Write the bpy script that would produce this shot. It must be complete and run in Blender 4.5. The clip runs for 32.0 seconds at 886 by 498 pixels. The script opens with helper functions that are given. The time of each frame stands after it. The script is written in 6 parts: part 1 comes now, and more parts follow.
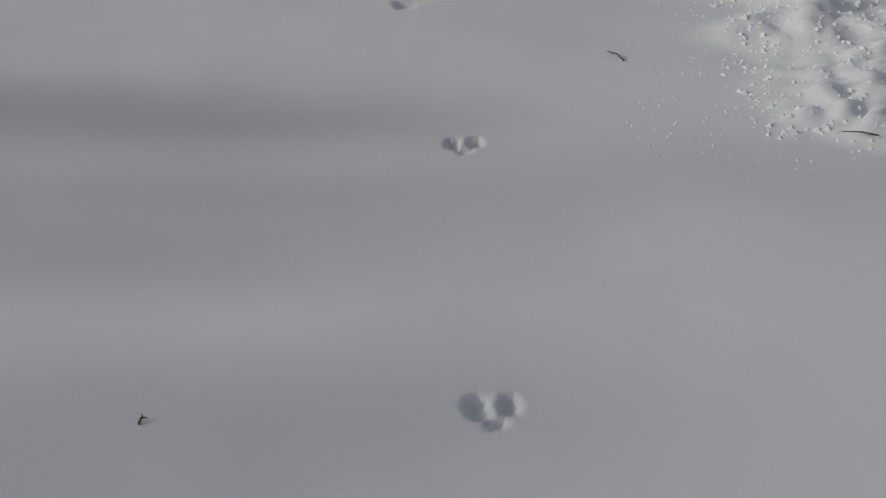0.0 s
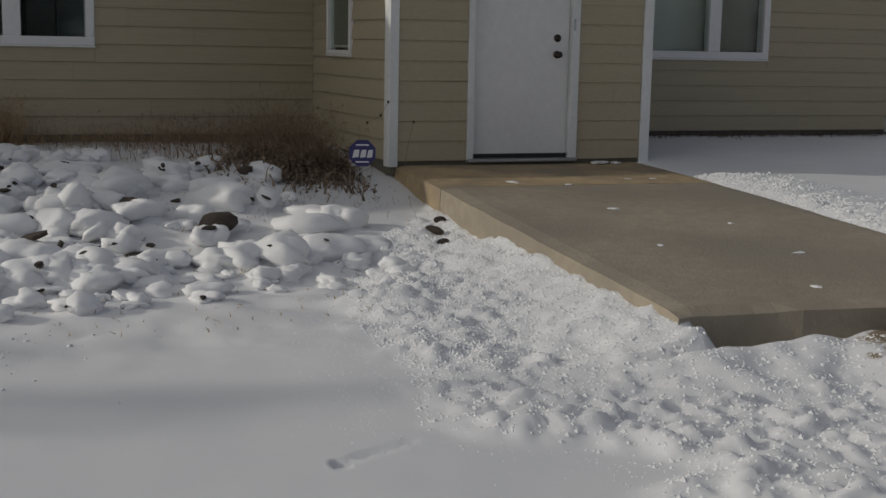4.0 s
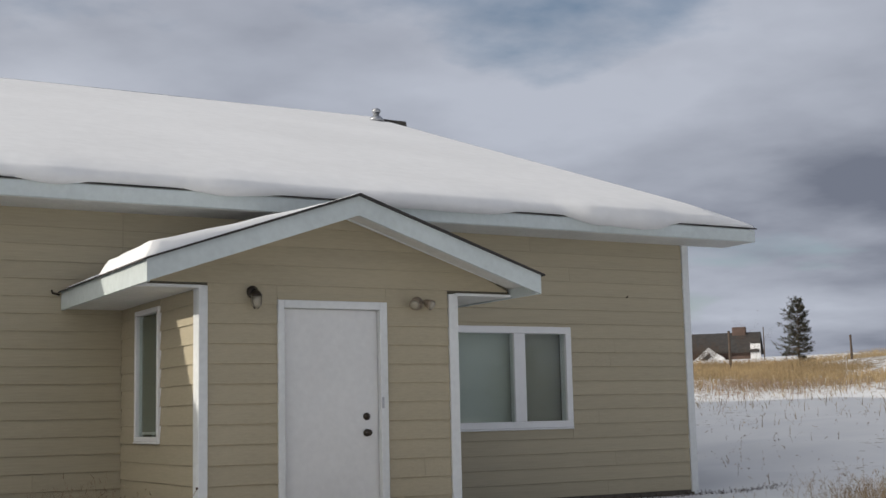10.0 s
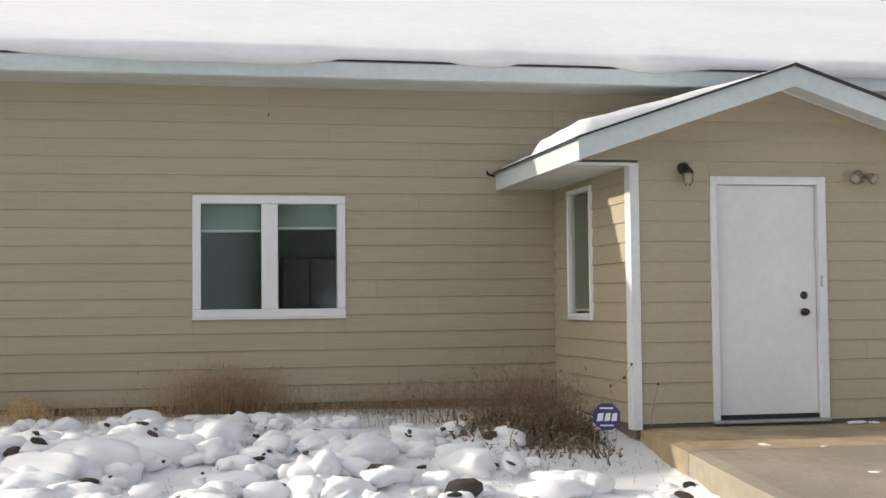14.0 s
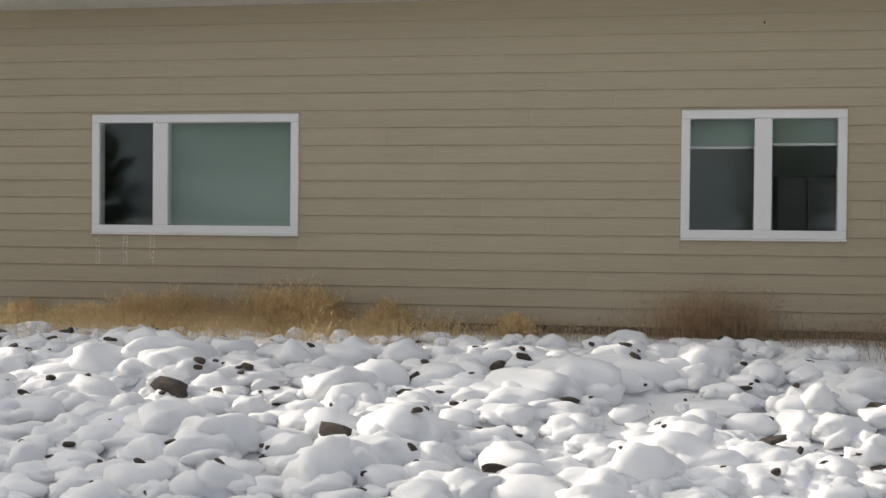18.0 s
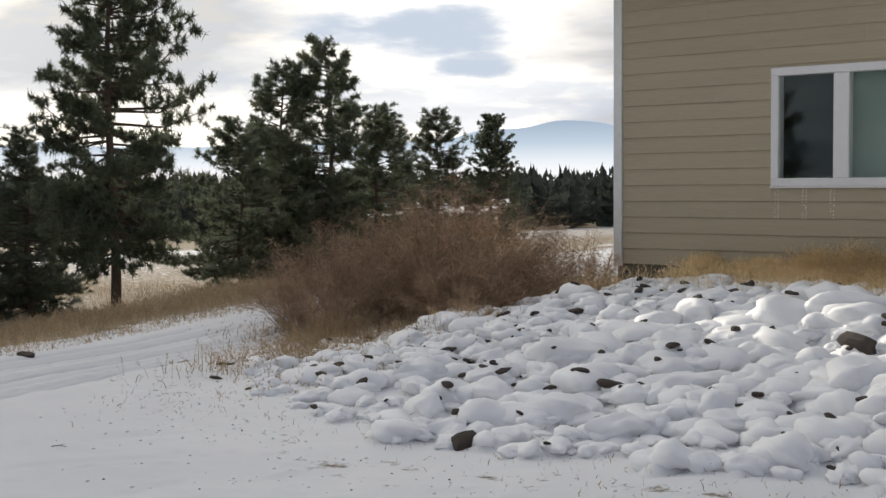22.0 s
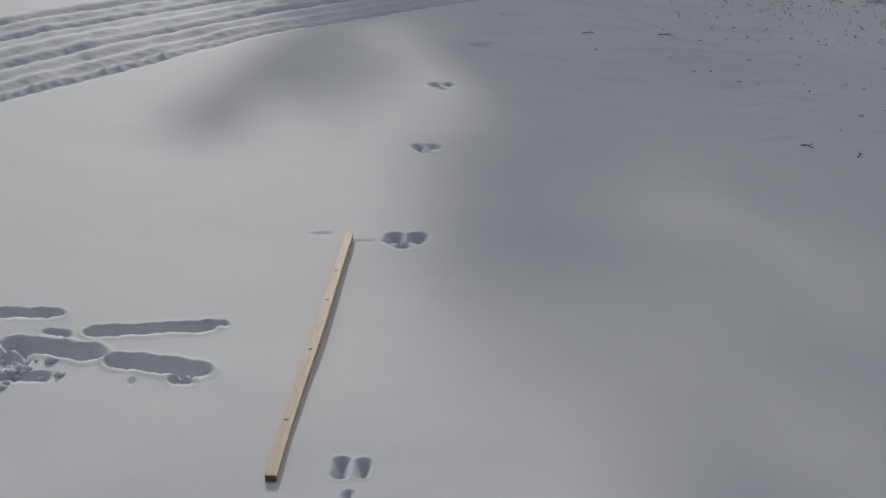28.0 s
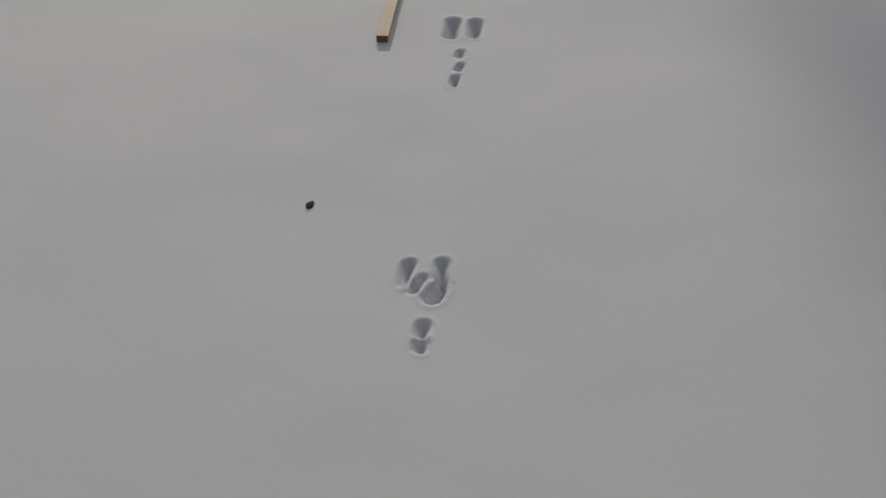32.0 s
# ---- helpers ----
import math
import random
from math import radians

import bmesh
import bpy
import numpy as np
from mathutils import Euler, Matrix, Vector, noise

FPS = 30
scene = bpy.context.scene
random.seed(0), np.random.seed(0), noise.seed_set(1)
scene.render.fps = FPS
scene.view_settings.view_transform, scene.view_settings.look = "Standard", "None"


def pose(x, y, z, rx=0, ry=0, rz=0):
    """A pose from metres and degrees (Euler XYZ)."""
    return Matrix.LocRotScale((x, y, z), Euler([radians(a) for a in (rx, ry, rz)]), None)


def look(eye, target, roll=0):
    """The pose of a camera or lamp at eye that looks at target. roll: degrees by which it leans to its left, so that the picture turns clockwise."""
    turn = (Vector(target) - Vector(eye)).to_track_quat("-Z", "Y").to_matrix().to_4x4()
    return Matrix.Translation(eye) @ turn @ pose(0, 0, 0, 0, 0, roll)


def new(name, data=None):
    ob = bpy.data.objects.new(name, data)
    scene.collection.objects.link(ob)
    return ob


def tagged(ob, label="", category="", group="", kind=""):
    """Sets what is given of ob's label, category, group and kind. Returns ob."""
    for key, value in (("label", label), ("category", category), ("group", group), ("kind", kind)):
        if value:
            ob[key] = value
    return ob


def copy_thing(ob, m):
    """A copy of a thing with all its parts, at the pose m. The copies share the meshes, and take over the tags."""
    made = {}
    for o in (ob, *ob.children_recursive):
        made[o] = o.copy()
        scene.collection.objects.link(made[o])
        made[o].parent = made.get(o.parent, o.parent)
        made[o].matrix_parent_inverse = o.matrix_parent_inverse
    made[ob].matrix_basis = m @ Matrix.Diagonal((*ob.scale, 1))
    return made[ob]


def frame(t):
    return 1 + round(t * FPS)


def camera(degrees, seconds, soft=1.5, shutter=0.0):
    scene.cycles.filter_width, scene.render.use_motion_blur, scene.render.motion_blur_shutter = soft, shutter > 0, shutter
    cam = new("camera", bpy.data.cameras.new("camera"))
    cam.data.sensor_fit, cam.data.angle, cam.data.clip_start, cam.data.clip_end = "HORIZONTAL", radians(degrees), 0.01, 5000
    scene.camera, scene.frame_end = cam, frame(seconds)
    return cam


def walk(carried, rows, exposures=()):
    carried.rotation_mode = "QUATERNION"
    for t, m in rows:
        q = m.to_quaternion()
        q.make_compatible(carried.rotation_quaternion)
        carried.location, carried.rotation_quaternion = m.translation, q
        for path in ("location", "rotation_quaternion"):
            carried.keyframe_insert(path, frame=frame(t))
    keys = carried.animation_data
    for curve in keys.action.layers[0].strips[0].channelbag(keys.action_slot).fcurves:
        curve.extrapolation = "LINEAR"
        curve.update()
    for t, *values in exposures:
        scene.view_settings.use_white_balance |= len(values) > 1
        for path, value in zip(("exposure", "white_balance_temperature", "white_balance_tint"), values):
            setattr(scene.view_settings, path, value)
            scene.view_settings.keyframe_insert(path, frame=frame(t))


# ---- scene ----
cam = camera(37.7, 32.0)
PATH = [
    (0, (-3.889, -12.833, 0.975), (-3.265, -11.188, 0.025), 0.4),
    (0.5, (-3.906, -12.857, 0.984), (-3.262, -11.177, 0.11), 0.3),
    (1, (-3.903, -12.853, 0.982), (-3.242, -11.143, 0.182), 0.6),
    (1.5, (-3.904, -12.855, 0.982), (-3.215, -11.115, 0.275), 0.8),
    (2, (-3.902, -12.853, 0.982), (-3.206, -11.079, 0.375), 1.2),
    (2.5, (-3.899, -12.849, 0.98), (-3.219, -11.045, 0.447), 1.3),
    (4.5, (-3.743, -12.794, 1.014), (-2.985, -10.956, 0.798), 1.0),
    (5, (-3.749, -12.812, 1.014), (-2.977, -10.97, 0.9), 0.8),
    (5.5, (-3.753, -12.822, 1.016), (-2.968, -10.982, 0.989), 1.9),
    (6, (-3.761, -12.841, 1.018), (-2.981, -11.0, 1.073), 1.9),
    (6.5, (-3.758, -12.866, 1.027), (-2.961, -11.039, 1.18), 2.0),
    (7, (-3.749, -12.899, 1.032), (-2.904, -11.092, 1.175), 1.9),
    (7.5, (-3.731, -12.921, 1.037), (-2.8, -11.155, 1.156), 1.4),
    (8, (-3.718, -12.923, 1.037), (-2.703, -11.203, 1.156), 0.9),
    (8.5, (-3.716, -12.916, 1.038), (-2.662, -11.222, 1.173), 0.7),
    (9, (-3.708, -12.911, 1.045), (-2.655, -11.218, 1.207), 0.1),
    (9.5, (-3.714, -12.916, 1.053), (-2.679, -11.219, 1.281), -0.1),
    (10, (-3.711, -12.912, 1.061), (-2.725, -11.192, 1.319), -1.3),
    (10.5, (-3.719, -12.912, 1.062), (-2.756, -11.19, 1.389), -1.8),
    (11, (-3.727, -12.907, 1.064), (-2.807, -11.159, 1.377), -1.4),
    (11.5, (-3.73, -12.892, 1.059), (-2.852, -11.114, 1.318), -1.3),
    (12, (-3.726, -12.877, 1.05), (-2.889, -11.073, 1.264), -1.0),
    (12.5, (-3.736, -12.87, 1.041), (-2.953, -11.039, 1.223), -0.8),
    (13, (-3.756, -12.85, 1.034), (-3.067, -10.978, 1.178), -0.2),
    (13.5, (-3.768, -12.827, 1.032), (-3.244, -10.9, 1.143), -0.8),
    (14, (-3.773, -12.804, 1.034), (-3.381, -10.845, 1.121), -0.6),
    (14.5, (-3.76, -12.777, 1.035), (-3.478, -10.799, 1.109), -0.4),
    (16.5, (-3.65, -12.416, 1.036), (-3.654, -10.417, 0.975), 0.3),
    (17, (-3.664, -12.363, 1.032), (-3.756, -10.366, 0.969), 0.2),
    (17.5, (-3.68, -12.341, 1.027), (-3.895, -10.353, 0.991), 0.6),
    (18, (-3.687, -12.33, 1.023), (-4.047, -10.363, 0.989), 0.5),
    (18.5, (-3.7, -12.32, 1.018), (-4.169, -10.376, 0.985), 0.7),
    (19, (-3.722, -12.311, 1.009), (-4.307, -10.399, 0.972), 0.9),
    (19.5, (-3.73, -12.297, 1.003), (-4.44, -10.427, 0.979), 0.7),
    (20, (-3.736, -12.276, 1.003), (-4.575, -10.46, 0.979), 0.5),
    (20.5, (-3.761, -12.271, 0.99), (-4.679, -10.495, 0.958), 0.2),
    (21, (-3.784, -12.282, 0.984), (-4.795, -10.558, 0.925), -0.1),
    (21.5, (-3.805, -12.304, 0.984), (-4.938, -10.657, 0.91), -0.2),
    (22, (-3.835, -12.319, 0.983), (-5.096, -10.77, 0.883), -0.4),
    (22.5, (-3.885, -12.301, 0.975), (-5.249, -10.843, 0.858), -0.8),
    (23, (-3.941, -12.279, 0.957), (-5.419, -10.943, 0.791), -1.8),
    (23.5, (-3.968, -12.262, 0.954), (-5.545, -11.045, 0.775), -1.6),
    (24, (-3.982, -12.265, 0.949), (-5.637, -11.16, 0.753), -1.7),
    (24.5, (-3.994, -12.27, 0.935), (-5.694, -11.247, 0.685), -1.2),
    (26.5, (-4.031, -12.292, 0.88), (-5.762, -11.392, 0.439), -0.6),
    (27, (-4.054, -12.315, 0.882), (-5.779, -11.45, 0.356), 0.1),
    (27.5, (-4.068, -12.317, 0.878), (-5.785, -11.489, 0.273), 0.1),
    (28, (-4.081, -12.315, 0.867), (-5.777, -11.505, 0.186), 0.4),
    (28.5, (-4.083, -12.307, 0.859), (-5.765, -11.517, 0.119), -0.0),
    (29, (-4.081, -12.312, 0.846), (-5.752, -11.551, 0.052), -0.2),
    (29.5, (-4.085, -12.309, 0.834), (-5.744, -11.592, -0.022), -1.2),
    (30, (-4.091, -12.315, 0.824), (-5.731, -11.633, -0.095), -1.3),
    (30.5, (-4.093, -12.324, 0.809), (-5.702, -11.703, -0.204), -2.0),
    (31, (-4.095, -12.33, 0.796), (-5.658, -11.731, -0.298), -1.8),
    (31.5, (-4.101, -12.333, 0.788), (-5.622, -11.764, -0.379), -2.2),
    (32, (-4.094, -12.318, 0.786), (-5.585, -11.785, -0.435), -2.9),
]

# ---------------- exposure and light ----------------
EXPOSURES = [(0.0, -0.8, 6050, 10), (2.5, -0.72, 6050, 10), (4.5, -0.85, 6300, 10), (5.0, -0.58, 6350, 10), (6.0, 0.52, 6430, 10), (7.0, 0.55, 6350, 10), (9.0, 0.46, 6280, 10), (10.0, 0.22, 6280, 10), (11.0, 0.0, 6300, 10), (12.0, 0.18, 6350, 10), (13.0, 0.5, 6420, 10),
             (14.5, 0.8, 6420, 10), (17.0, 0.52, 6480, 10), (19.0, 0.58, 6520, 10), (21.0, 0.32, 6450, 10), (22.0, 0.3, 6400, 10), (23.0, 0.22, 6250, 10), (24.5, 0.14, 6200, 10), (26.5, -0.55, 6000, 10), (28.0, -0.85, 5980, 10), (30.0, -0.92, 6150, 10), (32.0, -0.9, 6300, 10)]
walk(cam, [(t, look(eye, target, roll)) for t, eye, target, roll in PATH], EXPOSURES)

SUN_HEADING, SUN_HEIGHT = -74.3, 19.6
sun_dir = Vector((math.sin(radians(SUN_HEADING)) * math.cos(radians(SUN_HEIGHT)),
                  math.cos(radians(SUN_HEADING)) * math.cos(radians(SUN_HEIGHT)), math.sin(radians(SUN_HEIGHT))))
sun = new("sun", bpy.data.lights.new("sun", "SUN"))
sun.data.energy, sun.data.angle, sun.data.color = 2.5, radians(0.6), (1.0, 0.91, 0.78)
sun.matrix_world = look((sun_dir * 60)[:], (0, 0, 0))


def nodes_of(tree):
    tree.nodes.clear()
    return tree.nodes, tree.links


def ramp(nodes, stops):
    r = nodes.new("ShaderNodeValToRGB")
    while len(r.color_ramp.elements) < len(stops):
        r.color_ramp.elements.new(0.5)
    for e, (p, c) in zip(r.color_ramp.elements, stops):
        e.position = p
        e.color = (c, c, c, 1) if isinstance(c, float) else (*c, 1)
    return r


def make_world():
    w = bpy.data.worlds.new("world")
    scene.world = w
    w.use_nodes = True
    n, l = nodes_of(w.node_tree)
    out, bg = n.new("ShaderNodeOutputWorld"), n.new("ShaderNodeBackground")
    sky = n.new("ShaderNodeTexSky")
    sky.sky_type, sky.sun_disc = "NISHITA", False
    sky.sun_elevation, sky.sun_rotation = radians(SUN_HEIGHT), radians(SUN_HEADING)
    tc = n.new("ShaderNodeTexCoord")
    sp = n.new("ShaderNodeSeparateXYZ")
    l.new(tc.outputs["Generated"], sp.inputs[0])

    def calc(op, a, b=0.0, c=None):
        m = n.new("ShaderNodeMath")
        m.operation = op
        for k, v in enumerate((a, b) if c is None else (a, b, c)):
            if isinstance(v, (int, float)):
                m.inputs[k].default_value = v
            else:
                l.new(v, m.inputs[k])
        return m.outputs[0]

    def cloud_noise(vector, scale, detail, rough):
        t = n.new("ShaderNodeTexNoise")
        t.inputs["Scale"].default_value, t.inputs["Detail"].default_value, t.inputs["Roughness"].default_value = scale, detail, rough
        l.new(vector, t.inputs["Vector"])
        return t.outputs["Fac"]

    # a cloud deck seen in perspective: rows close up towards the horizon
    up = calc("MAXIMUM", sp.outputs["Z"], 0.0)
    far = calc("ADD", up, 0.16)
    deck = n.new("ShaderNodeCombineXYZ")
    l.new(calc("DIVIDE", sp.outputs["X"], far), deck.inputs[0])
    l.new(calc("DIVIDE", sp.outputs["Y"], far), deck.inputs[1])
    cover = ramp(n, [(0.30, 0.0), (0.42, 1.0)])
    l.new(cloud_noise(deck.outputs[0], 0.95, 8, 0.52), cover.inputs[0])
    # thickness darkens the undersides
    thick = cloud_noise(deck.outputs[0], 0.80, 7, 0.50)
    shade = ramp(n, [(0.36, (1.05, 1.05, 1.06)), (0.48, (0.76, 0.765, 0.79)), (0.60, (0.38, 0.395, 0.44))])
    l.new(thick, shade.inputs[0])
    # low flat clouds over the valley, in degrees of heading and height
    head = calc("MULTIPLY", calc("ARCTAN2", sp.outputs["X"], sp.outputs["Y"]), 57.2958)
    high = calc("MULTIPLY", calc("ARCSINE", sp.outputs["Z"]), 57.2958)
    flat = n.new("ShaderNodeCombineXYZ")
    l.new(calc("MULTIPLY", head, 0.22), flat.inputs[0])
    l.new(calc("MULTIPLY", high, 0.75), flat.inputs[1])
    fray = cloud_noise(flat.outputs[0], 1.0, 7, 0.55)

    def bank_of_cloud(heading, width, height, depth, ragged):
        u = calc("DIVIDE", calc("ADD", head, -heading), width)
        v = calc("DIVIDE", calc("ADD", high, -height), depth)
        d = calc("ADD", calc("MULTIPLY", u, u), calc("MULTIPLY", v, v))
        e = calc("MULTIPLY_ADD", calc("ADD", fray, -0.5), ragged, calc("SUBTRACT", 1.0, d))
        r = ramp(n, [(0.05, 0.0), (0.95, 1.0)])
        r.color_ramp.interpolation = "EASE"
        l.new(e, r.inputs[0])
        return r.outputs[0]

    lens = bank_of_cloud(-41.0, 7.2, 6.75, 1.45, 1.9)
    rim = bank_of_cloud(-37.4, 2.4, 5.1, 0.75, 2.6)
    haze_row = bank_of_cloud(-37.0, 17.0, 3.6, 1.5, 5.0)
    flecks = bank_of_cloud(-52.0, 26.0, 6.0, 2.6, 9.0)
    low_mix = calc("MAXIMUM", calc("MAXIMUM", lens, rim), calc("MAXIMUM", calc("MULTIPLY", haze_row, 0.6), calc("MULTIPLY", flecks, 0.35)))
    # clouds between us and the sun shine through
    dot = n.new("ShaderNodeVectorMath")
    dot.operation = "DOT_PRODUCT"
    l.new(tc.outputs["Generated"], dot.inputs[0])
    dot.inputs[1].default_value = sun_dir
    glow = ramp(n, [(0.0, (0.44, 0.46, 0.51)), (0.35, (0.62, 0.635, 0.67)), (0.68, (1.20, 1.15, 1.07)), (0.92, (1.9, 1.76, 1.48)), (1.0, (2.6, 2.35, 1.95))])
    l.new(dot.outputs["Value"], glow.inputs[0])
    mul = n.new("ShaderNodeMixRGB")
    mul.blend_type, mul.inputs[0].default_value = "MULTIPLY", 1.0
    l.new(shade.outputs[0], mul.inputs[1])
    l.new(glow.outputs[0], mul.inputs[2])
    low = n.new("ShaderNodeMixRGB")
    low.blend_type, low.inputs[0].default_value = "MULTIPLY", 1.0
    low.inputs[2].default_value = (0.085, 0.085, 0.085, 1)
    l.new(sky.outputs[0], low.inputs[1])
    mix = n.new("ShaderNodeMixRGB")
    l.new(cover.outputs[0], mix.inputs[0])
    l.new(low.outputs[0], mix.inputs[1])
    l.new(mul.outputs[0], mix.inputs[2])
    west = n.new("ShaderNodeMixRGB")
    l.new(low_mix, west.inputs[0])
    l.new(mix.outputs[0], west.inputs[1])
    west.inputs[2].default_value = (0.56, 0.62, 0.71, 1)
    l.new(west.outputs[0], bg.inputs[0])
    bg.inputs[1].default_value = 0.88
    l.new(bg.outputs[0], out.inputs[0])


make_world()


# ---------------- materials ----------------
def material(name, color, rough=0.6, vary=0.12, scale=6.0, bump=0.0, bump_scale=40.0, metal=0.0, color2=None, spots=None, coat=0.0, island=False, random_amount=0.0, stretch=(1, 1, 1), sub=0.0, leaf=0.0):
    """A principled surface with colour variation at two scales and fine relief."""
    m = bpy.data.materials.new(name)
    m.use_nodes = True
    n, l = nodes_of(m.node_tree)
    out, p = n.new("ShaderNodeOutputMaterial"), n.new("ShaderNodeBsdfPrincipled")
    l.new(p.outputs[0], out.inputs[0])
    tc, mp = n.new("ShaderNodeTexCoord"), n.new("ShaderNodeMapping")
    mp.inputs["Scale"].default_value = stretch
    l.new(tc.outputs["Object"], mp.inputs["Vector"])
    a = n.new("ShaderNodeTexNoise")
    a.inputs["Scale"].default_value, a.inputs["Detail"].default_value = scale * 0.25, 5
    b = n.new("ShaderNodeTexNoise")
    b.inputs["Scale"].default_value, b.inputs["Detail"].default_value = scale * 4, 5
    l.new(mp.outputs[0], a.inputs["Vector"])
    l.new(mp.outputs[0], b.inputs["Vector"])
    add = n.new("ShaderNodeMath")
    add.operation, add.inputs[1].default_value = "MULTIPLY_ADD", 0.6
    l.new(a.outputs["Fac"], add.inputs[0])
    half = n.new("ShaderNodeMath")
    half.operation, half.inputs[1].default_value = "MULTIPLY", 0.4
    l.new(b.outputs["Fac"], half.inputs[0])
    l.new(half.outputs[0], add.inputs[2])
    c2 = color2 or tuple(c * (1 - 2.2 * vary) for c in color)
    r = ramp(n, [(0.34, c2), (0.62, tuple(min(1, c * (1 + vary)) for c in color))])
    l.new(add.outputs[0], r.inputs[0])
    col = r.outputs[0]
    if random_amount:
        src = n.new("ShaderNodeNewGeometry").outputs["Random Per Island"] if island else n.new("ShaderNodeObjectInfo").outputs["Random"]
        rr = ramp(n, [(0.0, 1.0 - random_amount), (1.0, 1.0)])
        l.new(src, rr.inputs[0])
        mm = n.new("ShaderNodeMixRGB")
        mm.blend_type, mm.inputs[0].default_value = "MULTIPLY", 1.0
        l.new(col, mm.inputs[1])
        l.new(rr.outputs[0], mm.inputs[2])
        col = mm.outputs[0]
    if spots:
        sc, lo, hi, tone = spots
        s = n.new("ShaderNodeTexNoise")
        s.inputs["Scale"].default_value, s.inputs["Detail"].default_value, s.inputs["Roughness"].default_value = sc, 6, 0.6
        l.new(mp.outputs[0], s.inputs["Vector"])
        k = ramp(n, [(lo, 0.0), (hi, 1.0)])
        l.new(s.outputs["Fac"], k.inputs[0])
        mm = n.new("ShaderNodeMixRGB")
        l.new(k.outputs[0], mm.inputs[0])
        l.new(col, mm.inputs[1])
        mm.inputs[2].default_value = (*tone, 1)
        col = mm.outputs[0]
    l.new(col, p.inputs["Base Color"])
    p.inputs["Roughness"].default_value, p.inputs["Metallic"].default_value = rough, metal
    p.inputs["Coat Weight"].default_value = coat
    if sub:
        p.inputs["Subsurface Weight"].default_value = sub
        p.inputs["Subsurface Radius"].default_value = (0.02, 0.025, 0.03)
    if leaf:
        tl, mxs = n.new("ShaderNodeBsdfTranslucent"), n.new("ShaderNodeMixShader")
        mxs.inputs[0].default_value = leaf
        l.new(col, tl.inputs[0])
        l.new(p.outputs[0], mxs.inputs[1])
        l.new(tl.outputs[0], mxs.inputs[2])
        l.new(mxs.outputs[0], out.inputs[0])
    if bump:
        t = n.new("ShaderNodeTexNoise")
        t.inputs["Scale"].default_value, t.inputs["Detail"].default_value = bump_scale, 6
        l.new(mp.outputs[0], t.inputs["Vector"])
        bp = n.new("ShaderNodeBump")
        bp.inputs["Strength"].default_value, bp.inputs["Distance"].default_value = bump, 0.02
        l.new(t.outputs["Fac"], bp.inputs["Height"])
        l.new(bp.outputs[0], p.inputs["Normal"])
    return m


def glass_material():
    m = bpy.data.materials.new("window_glass")
    m.use_nodes = True
    n, l = nodes_of(m.node_tree)
    out = n.new("ShaderNodeOutputMaterial")
    tr, gl, mx, fr = n.new("ShaderNodeBsdfTransparent"), n.new("ShaderNodeBsdfGlossy"), n.new("ShaderNodeMixShader"), n.new("ShaderNodeLayerWeight")
    tr.inputs[0].default_value = (0.90, 0.925, 0.91, 1)
    gl.inputs["Color"].default_value, gl.inputs["Roughness"].default_value = (0.84, 0.92, 0.87, 1), 0.02
    fr.inputs["Blend"].default_value = 0.5
    pw, mad = n.new("ShaderNodeMath"), n.new("ShaderNodeMath")
    pw.operation, pw.inputs[1].default_value = "POWER", 5.0
    mad.operation, mad.inputs[1].default_value, mad.inputs[2].default_value = "MULTIPLY_ADD", 0.95, 0.045
    l.new(fr.outputs["Facing"], pw.inputs[0])
    l.new(pw.outputs[0], mad.inputs[0])
    l.new(mad.outputs[0], mx.inputs[0])
    l.new(tr.outputs[0], mx.inputs[1])
    l.new(gl.outputs[0], mx.inputs[2])
    l.new(mx.outputs[0], out.inputs[0])
    return m


